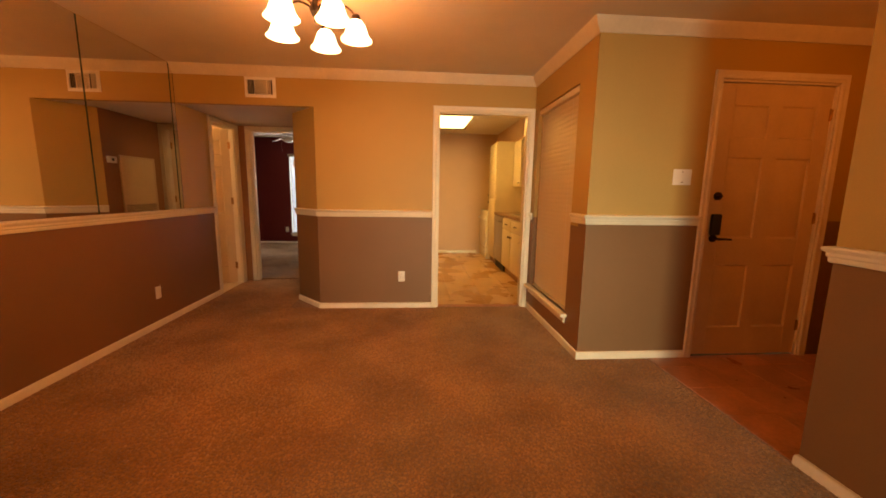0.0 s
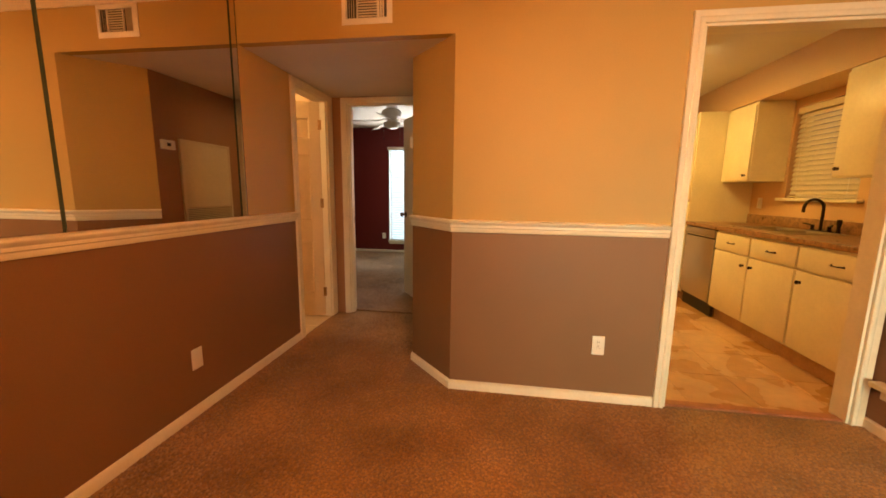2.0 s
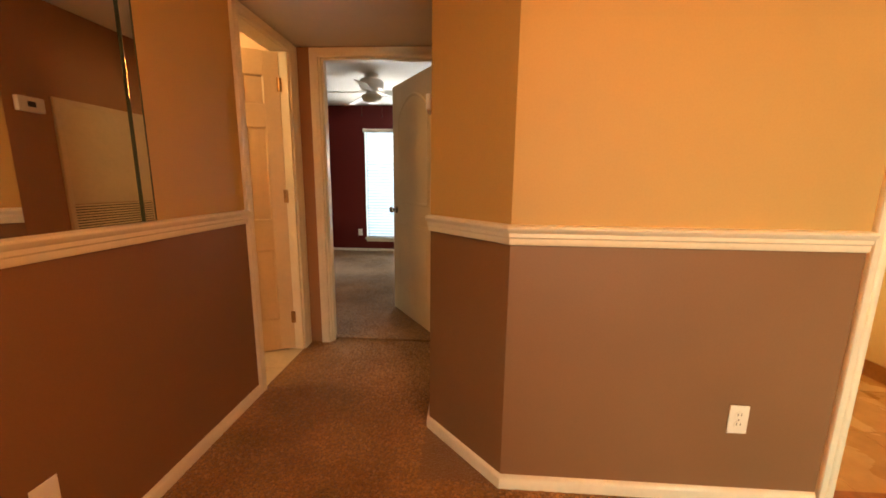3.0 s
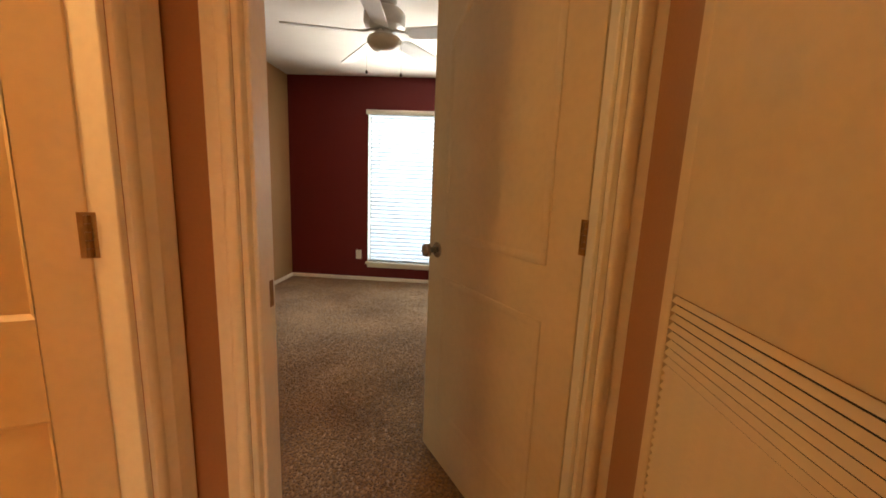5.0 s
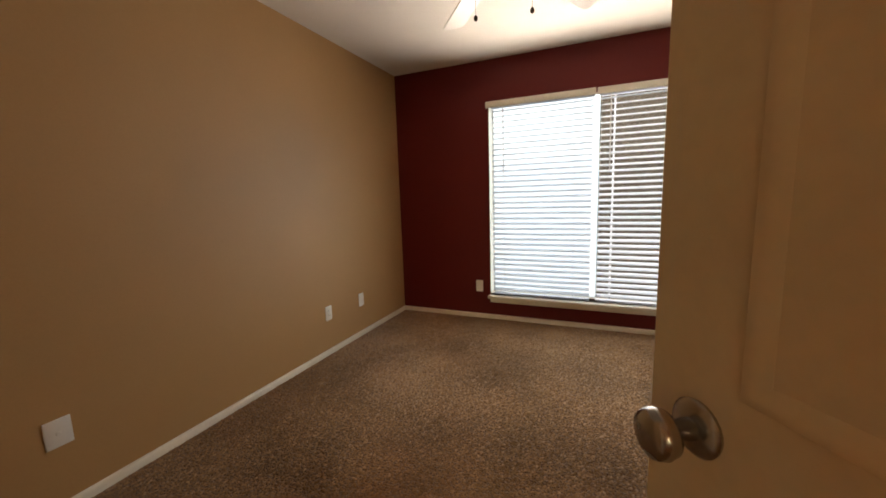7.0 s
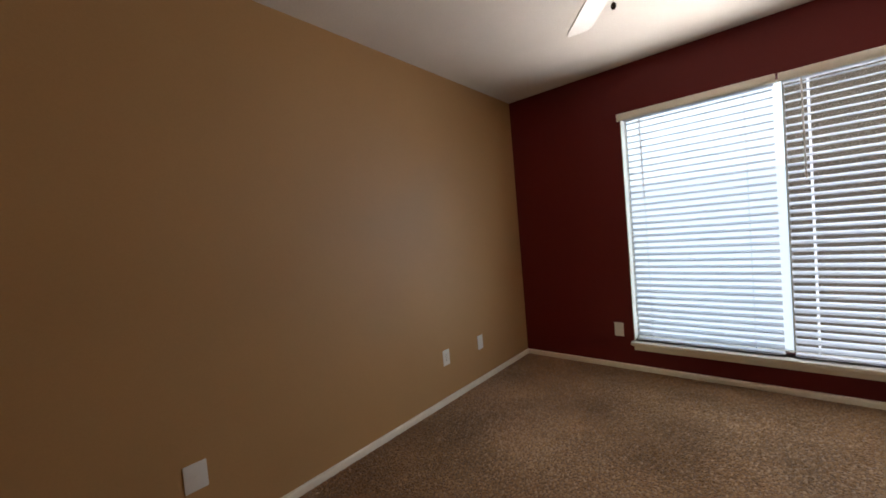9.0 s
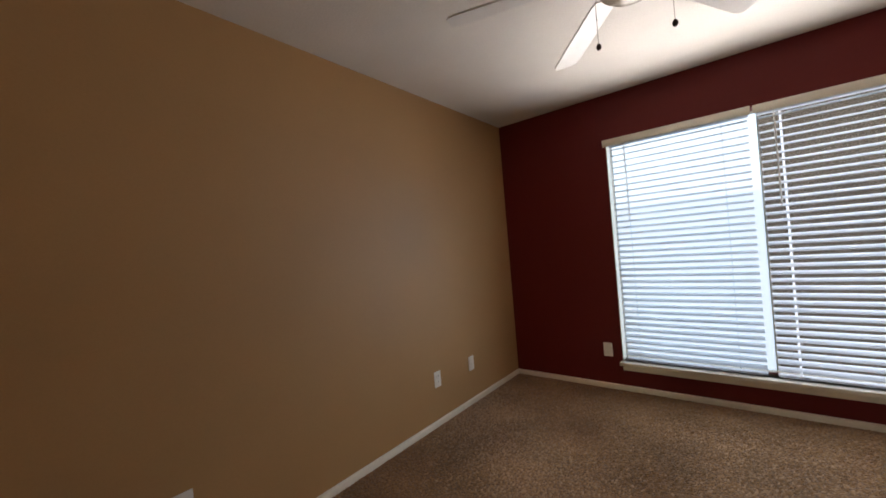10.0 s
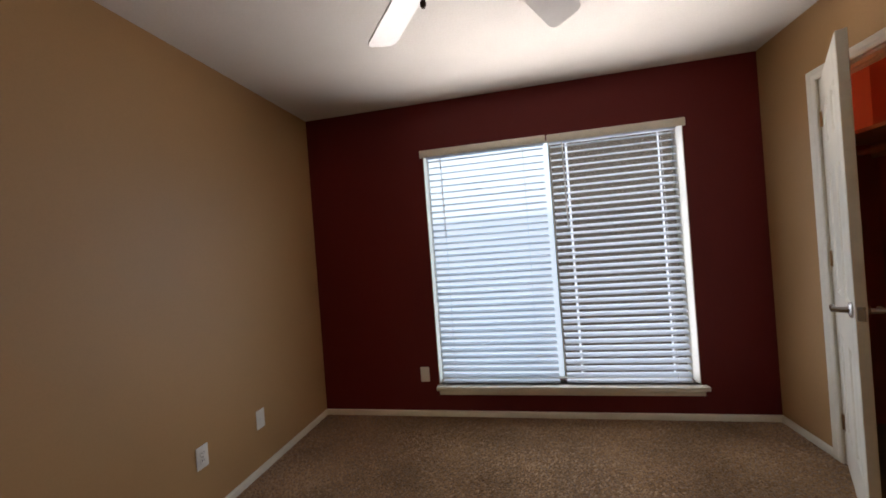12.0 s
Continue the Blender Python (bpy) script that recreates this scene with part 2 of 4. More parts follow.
def sweep(bm, pts, prof, to_world, closed=False):
    """Sweeps a profile of (offset to the left in the plane, depth out of it) along a 2D line, with mitred corners."""
    P = [Vector(p) for p in pts]
    n = len(P)
    rings = []
    for i in range(n):
        a = P[i] - P[i - 1] if (i > 0 or closed) else P[1] - P[0]
        b = P[(i + 1) % n] - P[i] if (i < n - 1 or closed) else a
        a, b = a.normalized(), b.normalized()
        na, nb = Vector((-a.y, a.x)), Vector((-b.y, b.x))
        mit = (na + nb).normalized()
        mit = mit / max(0.2, mit.dot(na))
        rings.append([bm.verts.new(to_world(*(P[i] + mit * o), d)) for o, d in prof])
    k = len(prof)
    pairs = list(zip(rings, rings[1:])) + ([(rings[-1], rings[0])] if closed else [])
    for a, b in pairs:
        for j in range(k):
            bm.faces.new((a[j], a[(j + 1) % k], b[(j + 1) % k], b[j]))
    if not closed:
        bm.faces.new(rings[0])
        bm.faces.new(rings[-1][::-1])
    return bm


def finish(name, bm, mats, smooth=None):
    bmesh.ops.recalc_face_normals(bm, faces=bm.faces)
    if smooth is not None:
        for f in bm.faces:
            f.smooth = True
        for e in bm.edges:
            e.smooth = len(e.link_faces) == 2 and e.calc_face_angle(0) < radians(smooth)
    me = bpy.data.meshes.new(name)
    bm.to_mesh(me)
    bm.free()
    for m in mats if isinstance(mats, (list, tuple)) else [mats]:
        me.materials.append(m)
    return new(name, me)


def part(name, bm, mat, parent, label="", smooth=35):
    ob = finish(name, bm, mat, smooth)
    ob.parent = parent
    if label:
        ob["label"] = label
    return ob


def thing(name, m, label, category, group="", kind=""):
    ob = new(name)
    ob.empty_display_size = 0.1
    ob.matrix_world = m
    return tagged(ob, label, category, group, kind)


def structure(name, bm, mat, label, category, smooth=None):
    return tagged(finish(name, bm, mat, smooth), label, category, kind="structure")


def wall(name, axis, at, thick, u0, u1, z0, z1, mats, openings=(), split=None, label="", category="wall"):
    """An upright wall along x or y. at: the face towards the room; thick: signed, away from that room.
    mats: lower, upper, other side. openings: (u0, u1, z0, z1). split: height of the change of paint."""
    us = sorted({u0, u1, *[o[0] for o in openings], *[o[1] for o in openings]})
    zs = sorted({z0, z1, *([split] if split else []), *[o[2] for o in openings], *[o[3] for o in openings]})
    us, zs = [u for u in us if u0 <= u <= u1], [z for z in zs if z0 <= z <= z1]
    nu, nz = len(us) - 1, len(zs) - 1
    solid = [[not any(o[0] < (us[i] + us[i + 1]) / 2 < o[1] and o[2] < (zs[j] + zs[j + 1]) / 2 < o[3] for o in openings) for j in range(nz)] for i in range(nu)]
    bm = bmesh.new()
    cache = {}

    def vert(i, j, s):
        if (i, j, s) not in cache:
            p = at + thick * s
            cache[i, j, s] = bm.verts.new((us[i], p, zs[j]) if axis == "x" else (p, us[i], zs[j]))
        return cache[i, j, s]

    for i in range(nu):
        for j in range(nz):
            if not solid[i][j]:
                continue
            low = 0 if split and zs[j + 1] <= split + 1e-6 else 1
            f = bm.faces.new([vert(i, j, 0), vert(i + 1, j, 0), vert(i + 1, j + 1, 0), vert(i, j + 1, 0)])
            f.material_index = low
            f = bm.faces.new([vert(i, j, 1), vert(i, j + 1, 1), vert(i + 1, j + 1, 1), vert(i + 1, j, 1)])
            f.material_index = 2
            for di, dj, a, b in ((-1, 0, (i, j), (i, j + 1)), (1, 0, (i + 1, j), (i + 1, j + 1)), (0, -1, (i, j), (i + 1, j)), (0, 1, (i, j + 1), (i + 1, j + 1))):
                ii, jj = i + di, j + dj
                if 0 <= ii < nu and 0 <= jj < nz and solid[ii][jj]:
                    continue
                f = bm.faces.new([vert(*a, 0), vert(*b, 0), vert(*b, 1), vert(*a, 1)])
                f.material_index = low
    return structure(name, bm, list(mats), label, category)


def molding(name, pts, prof, label, category, mat=None):
    bm = sweep(bmesh.new(), pts, prof, lambda x, y, d: Vector((x, y, d)))
    return structure(name, bm, mat or TRIM, label, category, 40)


BASE_BED = [(0, -0.01), (0.014, -0.01), (0.014, 0.016), (0.011, 0.026), (0.006, 0.032), (0, 0.034)]
BASE = [(0, -0.03), (0.014, -0.03), (0.014, 0.010), (0.011, 0.020), (0.006, 0.026), (0, 0.029)]
RAIL = [(0, 0.965), (0.010, 0.967), (0.014, 0.975), (0.014, 0.990), (0.020, 0.996), (0.020, 1.010), (0.030, 1.018), (0.034, 1.028), (0.030, 1.036), (0, 1.040)]
CROWN = [(0, 2.352), (0.010, 2.354), (0.014, 2.366), (0.034, 2.385), (0.052, 2.412), (0.062, 2.425), (0.066, 2.44), (0, 2.44)]
CASE = [(0.0, 0), (0.0, 0.012), (0.006, 0.017), (0.022, 0.017), (0.028, 0.013), (0.046, 0.016), (0.054, 0.018), (0.057, 0.014), (0.057, 0)]


def casing(name, axis, at, out, u0, u1, top, label="white painted door casing round the doorway", prof=CASE):
    """Trim round an opening, on the face at, proud towards out (+1 or -1)."""
    f = (lambda u, z, d: Vector((u, at + out * d, z))) if axis == "x" else (lambda u, z, d: Vector((at + out * d, u, z)))
    bm = sweep(bmesh.new(), [(u0, -0.03), (u0, top), (u1, top), (u1, -0.03)], prof, f)
    return structure(name, bm, TRIM, label, "door casing", 40)


def jamb(name, axis, a0, a1, u0, u1, top, stop=None):
    """Lining of an opening through the wall from a0 to a1, each board a part."""
    t = 0.016
    d = tagged(new(name), "white painted door jamb lining", "door jamb", kind="structure")

    def board(kind, q, p0, p1):
        if axis == "x":
            bm = boxed(q[0], p0, q[1], q[2], p1, q[3], bevel=0.002, seg=1)
        else:
            bm = boxed(p0, q[0], q[1], p1, q[2], q[3], bevel=0.002, seg=1)
        part(kind, bm, TRIM, d)

    board("side_jamb", (u0, -0.03, u0 + t, top), a0, a1)
    board("side_jamb", (u1 - t, -0.03, u1, top), a0, a1)
    board("head_jamb", (u0 + t, top - t, u1 - t, top), a0, a1)
    if stop:
        e = 0.011
        board("door_stop", (u0 + t, -0.03, u0 + t + e, top - t), *stop)
        board("door_stop", (u1 - t - e, -0.03, u1 - t, top - t), *stop)
        board("door_stop", (u0 + t + e, top - t - e, u1 - t - e, top - t), *stop)
    return d


def knob(parent, x, z, side, mat, y=0.0175):
    """Round knob with rose, on the face side of a leaf."""
    m = Matrix.Translation((x, side * y, z)) @ Matrix.Rotation(radians(-90 * side), 4, "X")
    k = part("knob", lathe(bmesh.new(), [(0, 0), (0.032, 0), (0.033, 0.004), (0.028, 0.009), (0.013, 0.012), (0.011, 0.030), (0.016, 0.036), (0.026, 0.042), (0.0285, 0.052), (0.026, 0.062), (0.016, 0.067), (0, 0.068)], 24, m), mat, parent, "satin metal round door knob" if mat is NICKEL else "dark bronze door knob", 50)
    return k


def lever(parent, x, z, side, mat, y=0.0175):
    """Lever handle whose arm points back to the hinges."""
    m = Matrix.Translation((x, side * y, z)) @ Matrix.Rotation(radians(-90 * side), 4, "X")
    bm = lathe(bmesh.new(), [(0, 0), (0.031, 0), (0.032, 0.004), (0.027, 0.010), (0.013, 0.013), (0.011, 0.050), (0.012, 0.060), (0, 0.062)], 24, m)
    s = side * (y + 0.054)
    tube(bm, [(x + 0.006, s, z), (x - 0.030, s, z + 0.003), (x - 0.075, s * 0.98, z + 0.001), (x - 0.110, s * 0.93, z - 0.006)], [0.011, 0.010, 0.009, 0.008], 12)
    return part("lever_handle", bm, mat, parent, "satin metal lever handle", 50)


def hinge(parent, z, side, mat, y=0.0175):
    bm = box(bmesh.new(), -0.002, side * y - 0.002, z - 0.044, 0.016, side * y + 0.002, z + 0.044, 0.0008, 1)
    box(bm, -0.026, side * y - 0.002, z - 0.044, -0.002, side * y + 0.002, z + 0.044, 0.0008, 1)
    for k in range(5):
        lathe(bm, [(0, 0), (0.0062, 0), (0.0062, 0.0148), (0, 0.0148)], 10, Matrix.Translation((-0.001, side * (y + 0.004), z - 0.040 + 0.016 * k)))
    return part("hinge", bm, mat, parent, "worn brass butt hinge")


def panel_door(name, m, w, h, label, mat=None, hinge_side=1, knob_mat=None, hinge_mat=None, knobs=(1, -1), z0=-0.016, category="door", knob_z=0.92):
    """Six-panel leaf: hinge edge at x=0, free edge at x=w, faces at y=+-0.0175."""
    d = thing(name, m, label, category)
    mat = mat or DOOR_PAINT
    t = 0.0175
    s = 0.115 if w > 0.6 else 0.095
    mid = 0.10 if w > 0.6 else 0.085
    rows = [(0.21, 0.72), (0.93, 1.54), (1.68, h - 0.15)]
    cols = [(s, (w - mid) / 2), ((w + mid) / 2, w - s)]
    bm = bmesh.new()
    box(bm, 0, -t, z0, s, t, h, 0.0025, 1)
    box(bm, w - s, -t, z0, w, t, h, 0.0025, 1)
    edges = [z0] + [v for r in rows for v in r] + [h]
    for a, b in zip(edges[0::2], edges[1::2]):
        box(bm, s, -t, a, w - s, t, b)
    for r in rows:
        box(bm, cols[0][1], -t, r[0], cols[1][0], t, r[1])
    part("leaf", bm, mat, d)
    for c in cols:
        for r in rows:
            bm = bmesh.new()
            x0, x1, a, b = c[0], c[1], r[0], r[1]
            for sg in (1, -1):
                prev = None
                for off, dep in ((0, t), (0.010, 0.008), (0.018, 0.008), (0.044, 0.0145)):
                    ring = [bm.verts.new((px, sg * dep, pz)) for px, pz in ((x0 + off, a + off), (x1 - off, a + off), (x1 - off, b - off), (x0 + off, b - off))]
                    if prev:
                        for i in range(4):
                            bm.faces.new((prev[i], prev[(i + 1) % 4], ring[(i + 1) % 4], ring[i]))
                    prev = ring
                bm.faces.new(prev)
            part("panel", bm, mat, d, smooth=25)
    for sg in knobs:
        knob(d, w - 0.062, knob_z, sg, knob_mat or NICKEL)
    bm = boxed(w - 0.001, -0.012, knob_z - 0.028, w + 0.0012, 0.012, knob_z + 0.028, bevel=0.0005, seg=1)
    part("latch_plate", bm, knob_mat or NICKEL, d)
    for z in (0.22, 1.09, h - 0.20):
        hinge(d, z, hinge_side, hinge_mat or BRASS)
    return d


def arch_door(name, m, w, h, label, knob_z=0.947, hinge_side=1):
    """Moulded two-panel leaf with an arched upper panel: hinge edge at x=0, faces at y=+-0.0175."""
    d = thing(name, m, label, "door")
    t = 0.0175
    part("leaf", boxed(0, -t, 0.004, w, t, h, bevel=0.0025, seg=1), DOOR_PAINT, d)
    s = 0.125
    low = [(s, 0.24), (w - s, 0.24), (w - s, 0.84), (s, 0.84)]
    top = [(s, 1.01), (w - s, 1.01)]
    for i in range(13):
        u = i / 12
        top.append((w - s - (w - 2 * s) * u, 1.74 + 0.15 * math.sin(math.pi * u) ** 0.8))
    prof = [(-0.006, -0.001), (-0.004, 0.003), (0.002, 0.0055), (0.010, 0.0045), (0.022, 0.001), (0.024, -0.001)]
    for out in (low, top):
        for sg in (1, -1):
            part("panel_molding", sweep(bmesh.new(), out, prof, lambda u, z, q: Vector((u, sg * (t + q), z)), closed=True), DOOR_PAINT, d)
    for sg in (1, -1):
        knob(d, w - 0.074, knob_z, sg, NICKEL)
    part("latch_plate", boxed(w - 0.001, -0.012, knob_z - 0.028, w + 0.0012, 0.012, knob_z + 0.028, bevel=0.0005, seg=1), NICKEL, d)
    for z in (0.22, 1.10, h - 0.20):
        hinge(d, z, hinge_side, BRASS)
    return d


def outlet(m, label, kind="outlet", rocker=False):
    """Cover plate with two sockets, a switch, or blank; the plate faces local -y."""
    d = thing("wall_outlet" if kind == "outlet" else ("light_switch" if kind == "switch" else "cover_plate"), m, label, "light switch" if kind == "switch" else ("wall outlet" if kind == "outlet" else "cover plate"))
    part("plate", boxed(-0.036, -0.006, -0.058, 0.036, 0, 0.058, bevel=0.0035), PLASTIC, d)
    if kind == "outlet":
        for z in (0.0195, -0.0195):
            bm = lathe(bmesh.new(), [(0, 0.0085), (0.0155, 0.0085), (0.0165, 0.0055)], 20, Matrix.Translation((0, 0, z)) @ Matrix.Rotation(radians(90), 4, "X"))
            s = part("socket", bm, PLASTIC, d)
            bm = bmesh.new()
            for x in (-0.0062, 0.0062):
                box(bm, x - 0.0011, -0.0092, z - 0.001, x + 0.0011, -0.0084, z + 0.0075)
            part("slots", bm, DARK_SLOT, s)
        part("screw", lathe(bmesh.new(), [(0, 0.0075), (0.003, 0.0072), (0.0034, 0.006)], 10, Matrix.Rotation(radians(90), 4, "X")), NICKEL, d)
    elif kind == "switch":
        part("toggle", boxed(-0.004, -0.017, -0.004, 0.004, -0.005, 0.009, bevel=0.0015), PLASTIC, d)
        for z in (0.038, -0.038):
            part("screw", lathe(bmesh.new(), [(0, 0.0075), (0.003, 0.0072), (0.0034, 0.006)], 10, Matrix.Translation((0, 0, z)) @ Matrix.Rotation(radians(90), 4, "X")), NICKEL, d)
    else:
        part("jack", boxed(-0.007, -0.009, -0.007, 0.007, -0.005, 0.007, bevel=0.001), PLASTIC, d)
    return d


def blind(name, m, w, h, pitch, tilt, mat, label, group="", head=0.045, cords=(0.13, 0.87), wand=None, slat_w=0.050, valance=True):
    """Hanging blind: local x across, z up from its foot, -y towards the room."""
    d = thing(name, m, label, "window blind", group)
    if valance:
        part("headrail", boxed(0.0, -0.034, h - head, w, 0.030, h, bevel=0.004), mat, d)
    part("bottom_rail", boxed(0.004, -0.026, 0.004, w - 0.004, 0.026, 0.020, bevel=0.005), mat, d)
    n = int((h - head - 0.03) / pitch)
    me = None
    for i in range(n):
        z = 0.03 + pitch * (i + 0.5) * (h - head - 0.03) / (n * pitch)
        if me is None:
            bm = bmesh.new()
            ca, sa = math.cos(radians(tilt)), math.sin(radians(tilt))
            rings = []
            for k in range(5):
                v = (k / 4 - 0.5) * slat_w
                bow = 0.0032 * (1 - (2 * v / slat_w) ** 2)
                for th in (0.0011, -0.0011):
                    y, zz = v * ca - (bow + th) * sa, v * sa + (bow + th) * ca
                    rings.append((bm.verts.new((0.006, y, zz)), bm.verts.new((w - 0.006, y, zz))))
            top, bot = rings[0::2], rings[1::2]
            for k in range(4):
                bm.faces.new((top[k][0], top[k][1], top[k + 1][1], top[k + 1][0]))
                bm.faces.new((bot[k][0], bot[k + 1][0], bot[k + 1][1], bot[k][1]))
            for k in (0, 4):
                bm.faces.new((top[k][0], bot[k][0], bot[k][1], top[k][1]))
            s = part("slat", bm, mat, d, smooth=60)
            me = s.data
        else:
            s = new("slat", me)
            s.parent = d
        s.location = (0, 0, z)
    for c in cords:
        bm = bmesh.new()
        for y, half in ((-0.027, 0.0012), (0.027, 0.006)):
            box(bm, c * w - half, y - 0.0004, 0.02, c * w + half, y + 0.0004, h - head)
        part("ladder_tape", bm, TAPE, d)
    if wand:
        part("tilt_wand", tube(bmesh.new(), [(wand * w, -0.038, h - head), (wand * w + 0.004, -0.042, h - head - 0.62)], 0.004, 8), PLASTIC, d)
    return d


def tiles(parent_name, x0, y0, x1, y1, size, mat, z, label, category="floor", gap=0.004, thick=0.008):
    """Grout bed with every tile as a piece of its own."""
    bed = structure(parent_name, boxed(x0, y0, z - 0.06, x1, y1, z - 0.003), GROUT, label, category)
    nx, ny = math.ceil((x1 - x0) / size), math.ceil((y1 - y0) / size)
    shared = {}
    for i in range(nx):
        for j in range(ny):
            w, l = min(size, x1 - x0 - i * size) - gap, min(size, y1 - y0 - j * size) - gap
            if w < 0.02 or l < 0.02:
                continue
            key = (round(w, 3), round(l, 3))
            if key not in shared:
                ob = finish("tile", boxed(0, 0, -thick, w, l, 0, bevel=0.002, seg=1), mat)
                shared[key] = ob.data
            else:
                ob = new("tile", shared[key])
            ob.parent = bed
            ob.location = (x0 + i * size + gap / 2, y0 + j * size + gap / 2, z + random.uniform(-0.0005, 0.0005))
    return bed


def piece_colours(mat, amount):
    """Varies a material a little from piece to piece."""
    nt = mat.node_tree
    b = nt.nodes["Principled BSDF"]
    link = b.inputs["Base Color"].links[0]
    info = nt.nodes.new("ShaderNodeObjectInfo")
    hsv = nt.nodes.new("ShaderNodeHueSaturation")
    mr = nt.nodes.new("ShaderNodeMapRange")
    mr.inputs["To Min"].default_value, mr.inputs["To Max"].default_value = 1 - amount, 1 + amount
    nt.links.new(info.outputs["Random"], mr.inputs["Value"])
    nt.links.new(mr.outputs["Result"], hsv.inputs["Value"])
    nt.links.new(link.from_socket, hsv.inputs["Color"])
    nt.links.new(hsv.outputs["Color"], b.inputs["Base Color"])


piece_colours(TILE, 0.07)
piece_colours(FOYER_TILE, 0.12)

# ---- plan ----
XL, XR, YB = -2.285, 1.355, 4.30      # dining: mirror wall, window wall, back wall
HX, HY, HZ = -1.27, 5.60, 2.085       # hall: grille wall, end wall, lowered ceiling
BX0, BX1, BY0, BY1 = -3.828, -0.542, 5.71, 9.337   # bedroom
CEIL = 2.44
FL = -0.03                            # carpet level in the dining room and hall
YS = -4.2                             # far end of the living room behind
NX, NY = 1.93, 1.765                   # wall beside the entry and its end
FY = 2.95                             # wall with the front door

PAIR = (PAINT_LOW, PAINT_UP)
wall("wall_hall_bath_side", "y", XL, -0.11, 4.925, HY, FL, CEIL, (PAINT_LOW_LIFTED, PAINT_LOW_LIFTED, PAINT_KITCHEN), [(4.924, 5.475, -1, 2.03)], None, "mauve-brown painted hallway wall round the bathroom doorway")
wall("wall_mirror_side", "y", XL, -0.11, YS, 4.925, FL, CEIL, (*PAIR, PAINT_KITCHEN), (), 1.0, "tan over mauve-brown painted wall under a mirror")
wall("wall_dining_back", "x", YB, 0.11, -0.945, XR + 0.02, FL, CEIL, (*PAIR, PAINT_KITCHEN), [(0.325, 1.290, -1, 2.075)], 1.0, "tan over mauve-brown painted wall with kitchen doorway")
wall("wall_hall_header", "x", YB, 0.06, XL, -0.945, HZ, CEIL, (PAINT_UP, PAINT_UP, PAINT_UP), (), None, "tan painted wall above the hallway mouth")
wall("wall_hall_grille_side", "y", HX, 0.11, 4.655, HY, FL, HZ + 0.02, (PAINT_LOW_LIFTED, PAINT_LOW_LIFTED, PAINT_KITCHEN), (), 0.2, "mauve-brown painted hallway wall with return air grille")
wall("wall_hall_end", "x", HY, 0.11, XL - 0.11, HX + 0.11, FL, CEIL, (PAINT_LOW_LIFTED, PAINT_LOW_LIFTED, PAINT_BED), [(-2.135, -1.320, -1, 2.035)], 0.2, "mauve-brown painted wall round the bedroom doorway")
# chamfered corner
bm = bmesh.new()
ring = [(-0.945, YB), (HX, 4.655), (HX + 0.11, 4.655), (-0.945, YB + 0.11)]
for z0, z1, mi in ((FL, 1.0, 0), (1.0, CEIL, 1)):
    lo = [bm.verts.new((x, y, z0)) for x, y in ring]
    hi = [bm.verts.new((x, y, z1)) for x, y in ring]
    for i in range(4):
        f = bm.faces.new((lo[i], lo[(i + 1) % 4], hi[(i + 1) % 4], hi[i]))
        f.material_index = mi
structure("wall_hall_corner", bm, list(PAIR), "tan over mauve-brown painted slanted corner wall", "wall")
wall("wall_window_side", "y", XR, 0.14, FY + 0.14, YB, FL, CEIL, (*PAIR, WALL_OUT), [(3.23, 4.19, 0.255, 2.10)], 1.0, "tan over mauve-brown painted wall with a window")
wall("wall_front_door", "x", FY, 0.14, XR, 3.62, FL, CEIL, (*PAIR, WALL_OUT), [(2.285, 3.215, -1, 2.085)], 1.07, "tan over mauve-brown painted wall with the front door")
wall("wall_entry_side", "y", NX, 0.11, YS, NY, FL, CEIL, (*PAIR, PAINT_UP), (), 1.0, "tan over mauve-brown painted wall beside the entry")
wall("wall_entry_far", "y", 3.50, 0.11, 0.6, FY, FL, CEIL, (*PAIR, WALL_OUT), (), 1.0, "tan over mauve-brown painted entry wall")
wall("wall_entry_back", "x", 0.70, -0.11, NX + 0.11, 3.62, FL, CEIL, (*PAIR, WALL_OUT), (), 1.0, "tan over mauve-brown painted entry wall")
wall("wall_living_end", "x", YS, -0.14, XL - 0.11, NX + 0.11, FL, CEIL, (*PAIR, WALL_OUT), [(-1.0, 1.6, 0.05, 2.15)], 1.0, "tan over mauve-brown painted wall with patio door")
wall("wall_kitchen_left", "y", -0.30, -0.11, YB + 0.11, 7.29, FL, CEIL, (PAINT_KITCHEN,) * 3, (), None, "peach painted kitchen wall")
wall("wall_kitchen_far", "x", 8.10, 0.11, 0.17, 2.25, FL, CEIL, (PAINT_KITCHEN,) * 3, (), None, "peach painted kitchen wall")
wall("wall_kitchen_window", "y", 2.12, 0.14, YB, 8.2, FL, CEIL, (PAINT_KITCHEN, PAINT_KITCHEN, WALL_OUT), [(5.50, 6.26, 1.20, 2.05)], None, "peach painted kitchen wall with a window")
wall("wall_kitchen_near", "x", YB + 0.11, -0.03, XR + 0.02, 2.26, FL, CEIL, (PAINT_KITCHEN, PAINT_KITCHEN, WALL_OUT), (), None, "peach painted kitchen wall")
wall("wall_bedroom_left", "y", BX0, -0.11, BY0 - 0.11, BY1, FL, CEIL, (PAINT_BED, PAINT_BED, WALL_OUT), (), None, "camel tan painted bedroom wall")
wall("wall_bedroom_window", "x", BY1, 0.16, BX0 - 0.11, 0.2, FL, CEIL, (PAINT_RED, PAINT_RED, WALL_OUT), [(-2.848, -1.008, 0.235, 2.06)], None, "burgundy painted bedroom wall with a wide window")
